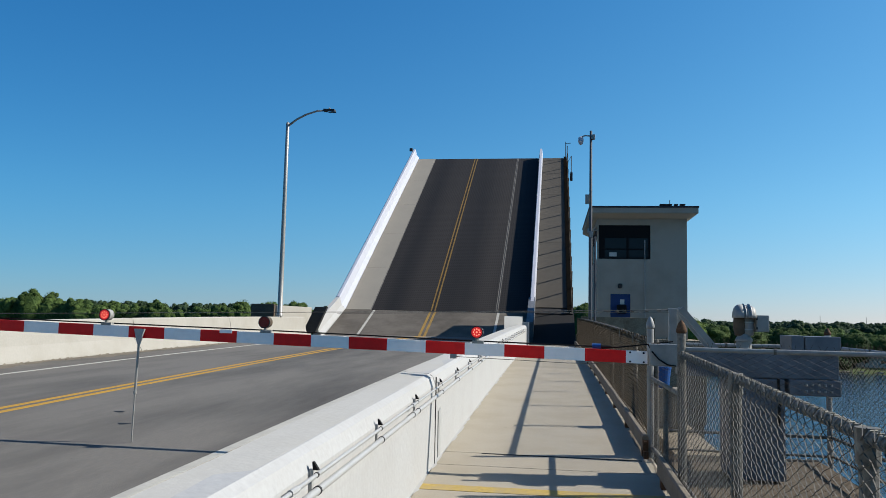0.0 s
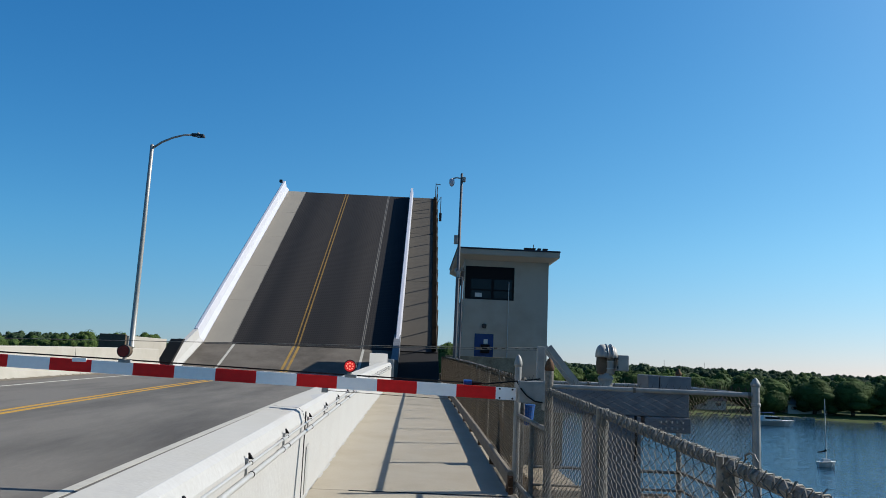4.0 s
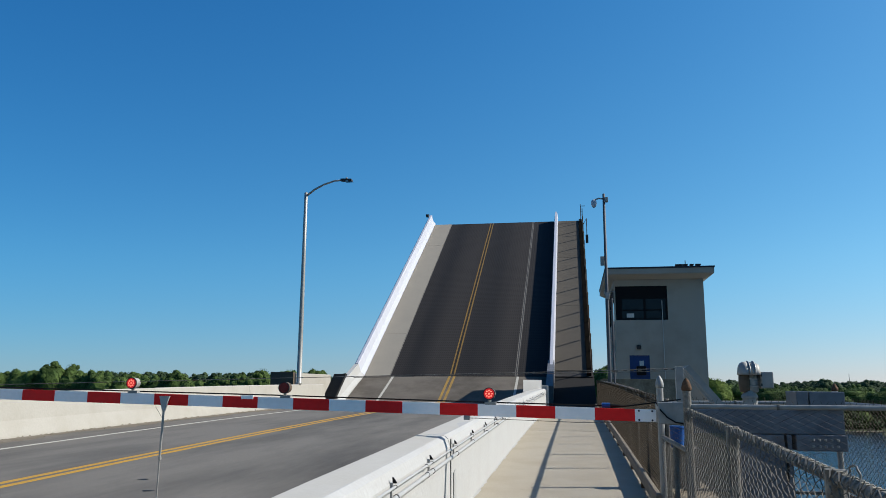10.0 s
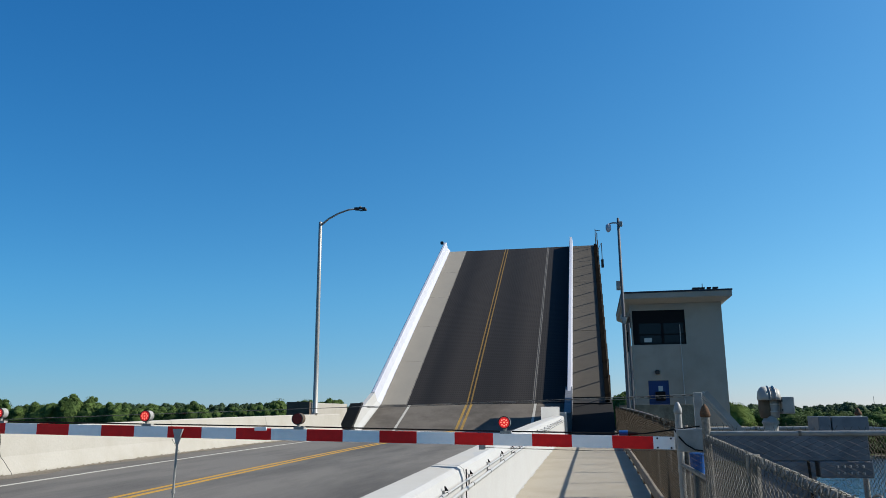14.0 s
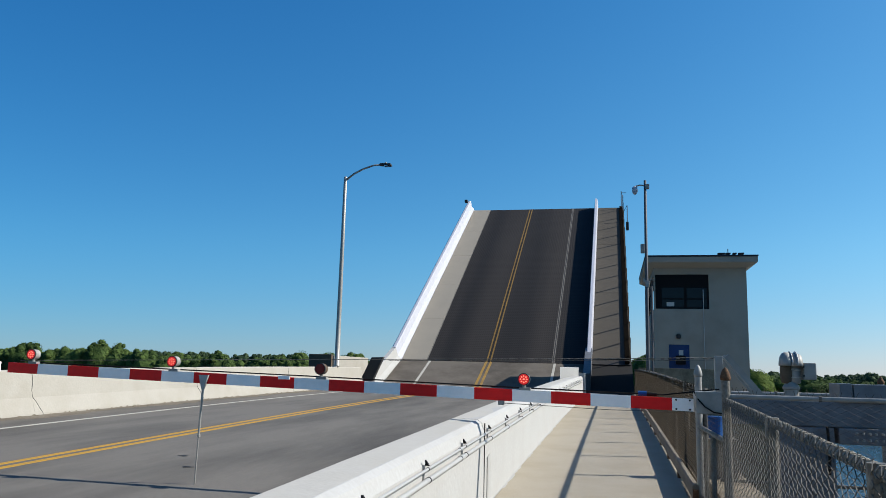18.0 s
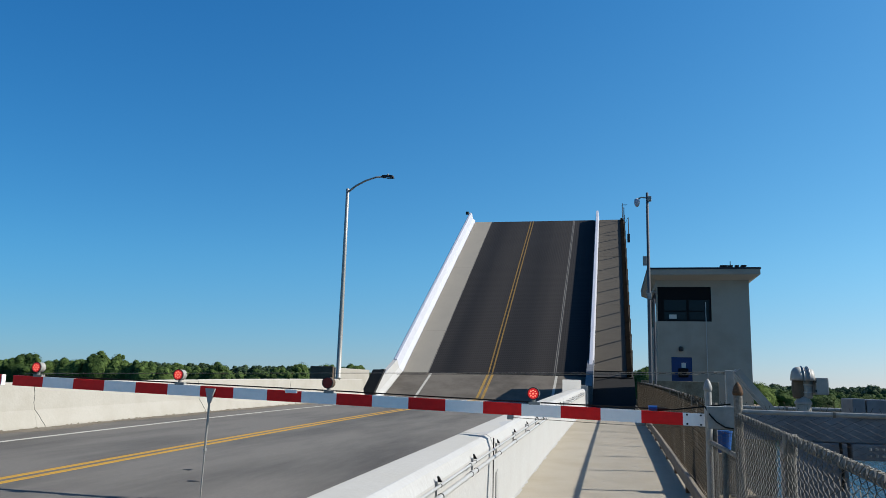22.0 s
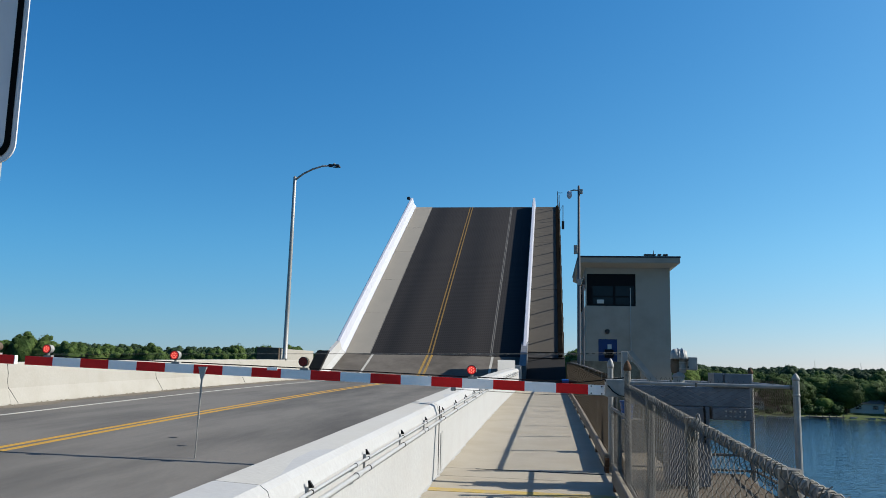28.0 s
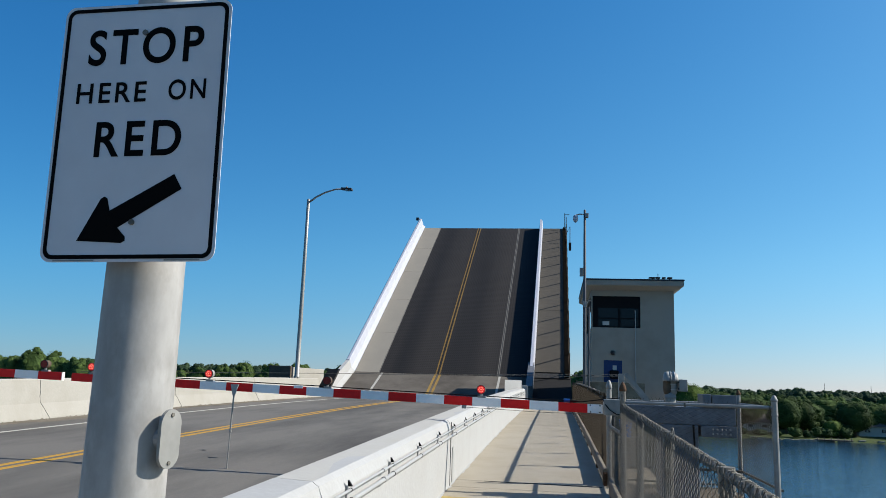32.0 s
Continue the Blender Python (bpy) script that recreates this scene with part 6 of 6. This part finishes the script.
def clump_mesh(name, blobs, size, rng, density):
    """Leaf tufts scattered through the shell of each blob (x, y, z, rx, rz)."""
    verts, faces = [], []
    for bx, by, bz, rx, rz in blobs:
        core(verts, faces, bx, by, bz, rx, rz, rng)
        n = int(density * rx * rz)
        for _ in range(n):
            a, c = rng.uniform(0, 2 * math.pi), rng.uniform(-0.75, 1)
            k = rng.uniform(0.84, 1.07)
            s = math.sqrt(max(0, 1 - c * c)) * k
            p = (bx + rx * s * math.cos(a), by + rx * s * math.sin(a), bz + rz * c * k)
            t = size * rng.uniform(0.6, 1.5)
            nrm = Vector((math.cos(a) * s + rng.uniform(-0.38, 0.38), math.sin(a) * s + rng.uniform(-0.38, 0.38), c + rng.uniform(-0.25, 0.45))).normalized()
            u_ = nrm.orthogonal().normalized()
            w_ = nrm.cross(u_)
            th = rng.uniform(0, 6.28)
            u_, w_ = u_ * math.cos(th) + w_ * math.sin(th), w_ * math.cos(th) - u_ * math.sin(th)
            (ux, uy, uz), (wx, wy, wz) = u_ * t, w_ * t
            i = len(verts)
            verts += [(p[0] - ux, p[1] - uy, p[2] - uz), (p[0] + wx, p[1] + wy, p[2] + wz), (p[0] + ux, p[1] + uy, p[2] + uz), (p[0] - wx * 0.8, p[1] - wy * 0.8, p[2] - wz * 0.8)]
            faces.append((i, i + 1, i + 2, i + 3))
    me = bpy.data.meshes.new(name)
    me.from_pydata(verts, [], faces)
    return me


def ground_at(x, y):
    d = y - max(60, shore_y(x))
    return WATER_Z + (0.45 + max(0, min(d, 14)) * 0.054 + max(0, min(d - 14, 106)) * 0.017 + max(0, d - 120) * 0.0064)


def tree(x, y, h, r, leaf, label, seed):
    rng = random.Random(seed)
    z = ground_at(x, y)
    t = thing("tree", label, "tree", (x, y, z), "shore trees")
    bm = bmesh.new()
    tube(bm, [(x, y, z - 0.3), (x + 0.1, y, z + h * 0.25), (x - 0.1, y + 0.1, z + h * 0.6), (x, y, z + h * 0.85)], r * 0.09, 8, r * 0.02)
    for k in range(6):
        a = k * 1.05 + seed
        s = z + h * (0.25 + 0.09 * k)
        tube(bm, [(x, y, s), (x + math.cos(a) * r * 0.35, y + math.sin(a) * r * 0.35, s + h * 0.10), (x + math.cos(a) * r * 0.7, y + math.sin(a) * r * 0.7, s + h * 0.16)], r * 0.035, 5, 0.03)
    part("trunk", bm, "bark", t)
    blobs = [(x, y, z + h * 0.51, r * 0.86, h * 0.43)]
    for k in range(16):
        a, q = rng.uniform(0, 6.28), rng.uniform(0.35, 0.8)
        zz = rng.uniform(0.14, 0.87)
        wide = 1.0 - 0.75 * max(0, zz - 0.5) / 0.5
        blobs.append((x + math.cos(a) * r * q * wide, y + math.sin(a) * r * q * wide, z + h * zz, r * rng.uniform(0.26, 0.38), h * rng.uniform(0.10, 0.16)))
    me = clump_mesh("crown", blobs, 0.125, rng, 250)
    me.materials.append(M[leaf])
    part("crown", me, None, t)
    return t


for k, (x, y, h, r, leaf) in enumerate((
        (50.4, 170, 9.4, 3.9, "leaves_dark"), (55.2, 175, 8.6, 3.4, "leaves_dark"), (64.8, 171, 9.0, 4.3, "leaves_dark"), (59.3, 168, 4.3, 2.4, "leaves_bright"),
        (58.6, 181, 7.8, 3.8, "leaves"), (71.5, 176, 8.4, 4.4, "leaves"), (78, 172, 9.4, 5.2, "leaves_dark"), (86, 176, 9.0, 5.0, "leaves"), (43.0, 174, 9.2, 4.2, "leaves_dark"),
        (66, 192, 9.0, 5.5, "leaves"), (94, 172, 9.5, 5.5, "leaves_dark"), (31, 172, 12.2, 4.3, "leaves_bright"), (37.5, 178, 10.0, 4.4, "leaves"), (102, 170, 10, 5.5, "leaves"),
        (83, 169, 6.5, 3.5, "leaves_dark"), (110, 167, 9.5, 5.5, "leaves_dark"), (47.0, 183, 9.0, 4.4, "leaves"))):
    tree(x, y + 7, h * 0.88, r, leaf, {"leaves": "broad green tree on the far shore", "leaves_dark": "large dark green tree on the far shore", "leaves_bright": "bright yellow-green bushy tree on the far shore"}[leaf], 11 + k)


def woods(name, label, leaf, spots, seed, size, density):
    """A stretch of far woodland as one crown sheet of many tufts."""
    rng = random.Random(seed)
    blobs = []
    for x, y, h, r in spots:
        z = ground_at(x, y)
        blobs.append((x, y, z + h * 0.40, r * 0.95, h * 0.44))
        for _ in range(15):
            a, q = rng.uniform(0, 6.28), math.sqrt(rng.uniform(0.0, 0.98))
            b_ = rng.uniform(0.11, 0.32)
            up = h * (0.40 + 0.44 * math.sqrt(1 - (0.9 * q) ** 2) * rng.uniform(0.70, 1.0))
            blobs.append((x + math.cos(a) * r * q * 0.85, y + math.sin(a) * r * q * 0.85, z + up, r * b_, r * b_ * rng.uniform(0.8, 1.25)))
    me = clump_mesh(name, blobs, size, rng, density)
    me.materials.append(M[leaf])
    ob = new(name, me)
    tagged(ob, label, "woodland", "", "stuff")


rng = random.Random(42)
spots = []
x = -330.0
while x < 30:
    tall = rng.random() < 0.16
    h = (rng.uniform(14.5, 16.8) if tall else rng.uniform(9.5, 13.5)) + 3.0 * min(1.0, max(0.0, (-150 - x) / 60))
    spots.append((x, max(60, shore_y(x)) + rng.uniform(6, 20), h + 1.2 * math.sin(x * 0.05), rng.uniform(4.2, 5.6) if tall else rng.uniform(5.0, 8.2)))
    x += rng.uniform(2.6, 4.8)
woods("far_woods", "dense green woods along the far lake shore", "leaves", spots, 7, 0.17, 80)
spots = []
x = -560.0
while x < 330:
    spots.append((x, max(60, shore_y(x)) + rng.uniform(90, 150), (rng.uniform(12.0, 14.5) if x < 10 else rng.uniform(7.0, 9.0)) + 1.0 * math.sin(x * 0.021), rng.uniform(3.8, 6.2)))
    x += rng.uniform(2.6, 4.2)
woods("far_woods", "distant wooded ridge behind the shore, haze put into its leaf colour", "leaves_far", spots, 8, 0.24, 30)
spots = []
x = 30.0
while x < 240:
    for d in (24, 42, 60, 85):
        spots.append((x + rng.uniform(-4, 4), max(60, shore_y(x)) + d + rng.uniform(-8, 8), rng.uniform(5.6, 8.4) + 0.02 * d, rng.uniform(2.6, 4.6)))
    x += rng.uniform(6, 9)
woods("far_woods", "green woods behind the shore cottages", "leaves", spots, 9, 0.16, 65)
spots = []
x = -800.0
while x < 700:
    spots.append((x, 620 + rng.uniform(-60, 60), rng.uniform(6.5, 8.6) + 1.6 * math.sin(x * 0.008) + 0.9 * math.sin(x * 0.031), rng.uniform(5, 8)))
    x += rng.uniform(4, 6.5)
woods("far_woods", "wooded hills on the horizon, haze put into their leaf colour", "leaves_far", spots, 10, 0.42, 10)

spots = []
x = 26.0
while x < 63:
    spots.append((x, max(60, shore_y(x)) + rng.uniform(2.0, 5.0), rng.uniform(0.9, 2.5), rng.uniform(0.9, 1.8)))
    x += rng.uniform(1.6, 3.8)
woods("shore_bushes", "dark bushes crowding the water's edge", "leaves_dark", spots, 12, 0.14, 60)

# reed and stone edge of the shore
bm = bmesh.new()
for i in range(260):
    x = rng.uniform(34, 120)
    y = max(60, shore_y(x)) - rng.uniform(0, 1.0)
    s = rng.uniform(0.2, 0.6)
    box(bm, x - s, x + s, y - s * 0.6, y + s * 0.6, WATER_Z - 0.3, WATER_Z + s * 0.8)
solid("shore_stones", bm, "shore_stone", "pale riprap stones along the water's edge", "stones", "stuff")


def cottage(x, y, w, d, h, label):
    z = ground_at(x, y)
    c = thing("cottage", label, "house", (x, y, z), "shore cottages")
    bm = bmesh.new()
    box(bm, x - w / 2, x + w / 2, y - d / 2, y + d / 2, z - 0.3, z + h)
    part("wall", bm, "cottage_wall", c)
    bm = bmesh.new()
    e = 0.5
    a = [bm.verts.new(p_) for p_ in ((x - w / 2 - e, y - d / 2 - e, z + h), (x + w / 2 + e, y - d / 2 - e, z + h), (x + w / 2 + e, y + d / 2 + e, z + h), (x - w / 2 - e, y + d / 2 + e, z + h), (x - w / 2 + 1, y, z + h + 1.9), (x + w / 2 - 1, y, z + h + 1.9))]
    for f in ((0, 1, 5, 4), (2, 3, 4, 5), (1, 2, 5), (3, 0, 4), (3, 2, 1, 0)):
        bm.faces.new([a[k] for k in f])
    part("roof", bm, "cottage_roof", c)
    n = int(w / 2.4)
    for k in range(n):
        wx = x - w / 2 + (k + 0.5) * w / n
        bm = bmesh.new()
        box(bm, wx - 0.55, wx + 0.55, y - d / 2 - 0.05, y - d / 2 + 0.05, z + 0.8, z + h - 0.5)
        wd = part("window", bm, "frame_black", c)
        bm = bmesh.new()
        box(bm, wx - 0.48, wx + 0.48, y - d / 2 - 0.07, y - d / 2 - 0.052, z + 0.88, z + h - 0.58)
        part("pane", bm, "glass", wd)


cottage(69.6, 181.5, 7, 4.5, 2.0, "low pale lakeside cottage with a grey roof")
cottage(45.0, 181.0, 6, 4, 1.8, "pale cottage half hidden behind shore trees")
cottage(92, 182, 8, 5, 2.0, "low brown-roofed house behind a shore lawn")
dock = thing("boat_dock", "weathered grey timber dock on the far shore", "dock", (56, 167, WATER_Z))
bm = bmesh.new()
for i in range(12):
    box(bm, 53.2 + i * 0.6, 53.72 + i * 0.6, 166.0, 168.0, WATER_Z + 0.45, WATER_Z + 0.58)
box(bm, 53.0, 60.4, 166.8, 167.2, WATER_Z + 0.3, WATER_Z + 0.46)
part("planking", bm, "kerb_wood", dock)
for i in range(6):
    bm = bmesh.new()
    tube(bm, [(53.4 + i * 1.3, 166.1, WATER_Z - 1.5), (53.4 + i * 1.3, 166.1, WATER_Z + 1.0)], 0.09, 7)
    part("pile", bm, "kerb_wood", dock)


def hull(bm, x0, x1, y, half, h, rake):
    """A pointed hull along x, bow at x1."""
    rings = []
    for t_, w_ in ((0.0, 0.8), (0.35, 1.0), (0.7, 0.85), (0.9, 0.4), (1.0, 0.03)):
        x_ = x0 + (x1 - x0) * t_
        s_ = h * (1 + 0.25 * t_)
        rings.append([bm.verts.new((x_ - rake * (1 if t_ > 0.8 else 0), y, WATER_Z - 0.25)), bm.verts.new((x_, y - half * w_, WATER_Z + s_)), bm.verts.new((x_, y + half * w_, WATER_Z + s_))])
    for a, b in zip(rings, rings[1:]):
        for i in range(3):
            j = (i + 1) % 3
            bm.faces.new((a[i], a[j], b[j], b[i]))
    bm.faces.new(rings[0])
    bm.faces.new(rings[-1][::-1])


yacht = thing("motor_yacht", "white motor yacht with a long bow moored by the shore", "boat", (69, 146, WATER_Z))
bm = bmesh.new()
hull(bm, 65.0, 72.8, 146, 1.4, 0.85, 0.7)
part("hull", bm, "boat_white", yacht)
bm = bmesh.new()
hexa(bm, [(66.0, 144.95, WATER_Z + 0.8), (70.2, 144.95, WATER_Z + 0.8), (70.2, 147.05, WATER_Z + 0.8), (66.0, 147.05, WATER_Z + 0.8), (66.4, 145.1, WATER_Z + 1.75), (69.0, 145.1, WATER_Z + 1.75), (69.0, 146.9, WATER_Z + 1.75), (66.4, 146.9, WATER_Z + 1.75)])
cab = part("cabin", bm, "boat_white", yacht)
bm = bmesh.new()
box(bm, 66.6, 69.4, 144.98, 145.06, WATER_Z + 1.25, WATER_Z + 1.6)
part("cabin_window", bm, "frame_black", cab)
bm = bmesh.new()
box(bm, 66.2, 68.6, 145.2, 146.8, WATER_Z + 2.3, WATER_Z + 2.38)
for x_ in (66.4, 68.4):
    box(bm, x_ - 0.04, x_ + 0.04, 145.3, 145.4, WATER_Z + 1.8, WATER_Z + 2.32)
part("canopy", bm, "door_blue", yacht)
sail = thing("sailboat", "small white sailboat at anchor with bare mast", "boat", (43.6, 80.8, WATER_Z))
bm = bmesh.new()
hull(bm, 42.5, 44.4, 80.8, 0.6, 0.55, 0.2)
part("hull", bm, "boat_white", sail)
bm = bmesh.new()
hexa(bm, [(42.9, 80.5, WATER_Z + 0.55), (43.8, 80.5, WATER_Z + 0.55), (43.8, 81.1, WATER_Z + 0.55), (42.9, 81.1, WATER_Z + 0.55), (43.0, 80.55, WATER_Z + 0.85), (43.7, 80.55, WATER_Z + 0.85), (43.7, 81.05, WATER_Z + 0.85), (43.0, 81.05, WATER_Z + 0.85)])
part("cabin", bm, "boat_white", sail)
bm = bmesh.new()
tube(bm, [(43.4, 80.8, WATER_Z + 0.9), (43.4, 80.8, WATER_Z + 7.0)], 0.05, 6, 0.035)
part("mast", bm, "boat_white", sail)
bm = bmesh.new()
tube(bm, [(43.4, 80.8, WATER_Z + 1.75), (43.1, 80.8, WATER_Z + 1.6), (42.4, 80.8, WATER_Z + 1.5)], 0.13, 7, 0.05)
part("furled_sail", bm, "frame_black", sail, "dark furled sail cover on the boom")
for x_, z_ in ((44.35, 0.65), (42.55, 0.55)):
    bm = bmesh.new()
    tube(bm, [(43.4, 80.8, WATER_Z + 6.8), (x_, 80.8, WATER_Z + z_)], 0.012, 4)
    part("stay", bm, "galvanised", sail)
for x_, y_, h_ in ((196, 600, 11.5), (228, 600, 10.5)):
    bm = bmesh.new()
    tube(bm, [(x_, y_, 0), (x_, y_, h_)], 0.22, 5, 0.15)
    solid("radio_mast", bm, "grey_steel", "thin radio mast on the far hills", "mast")
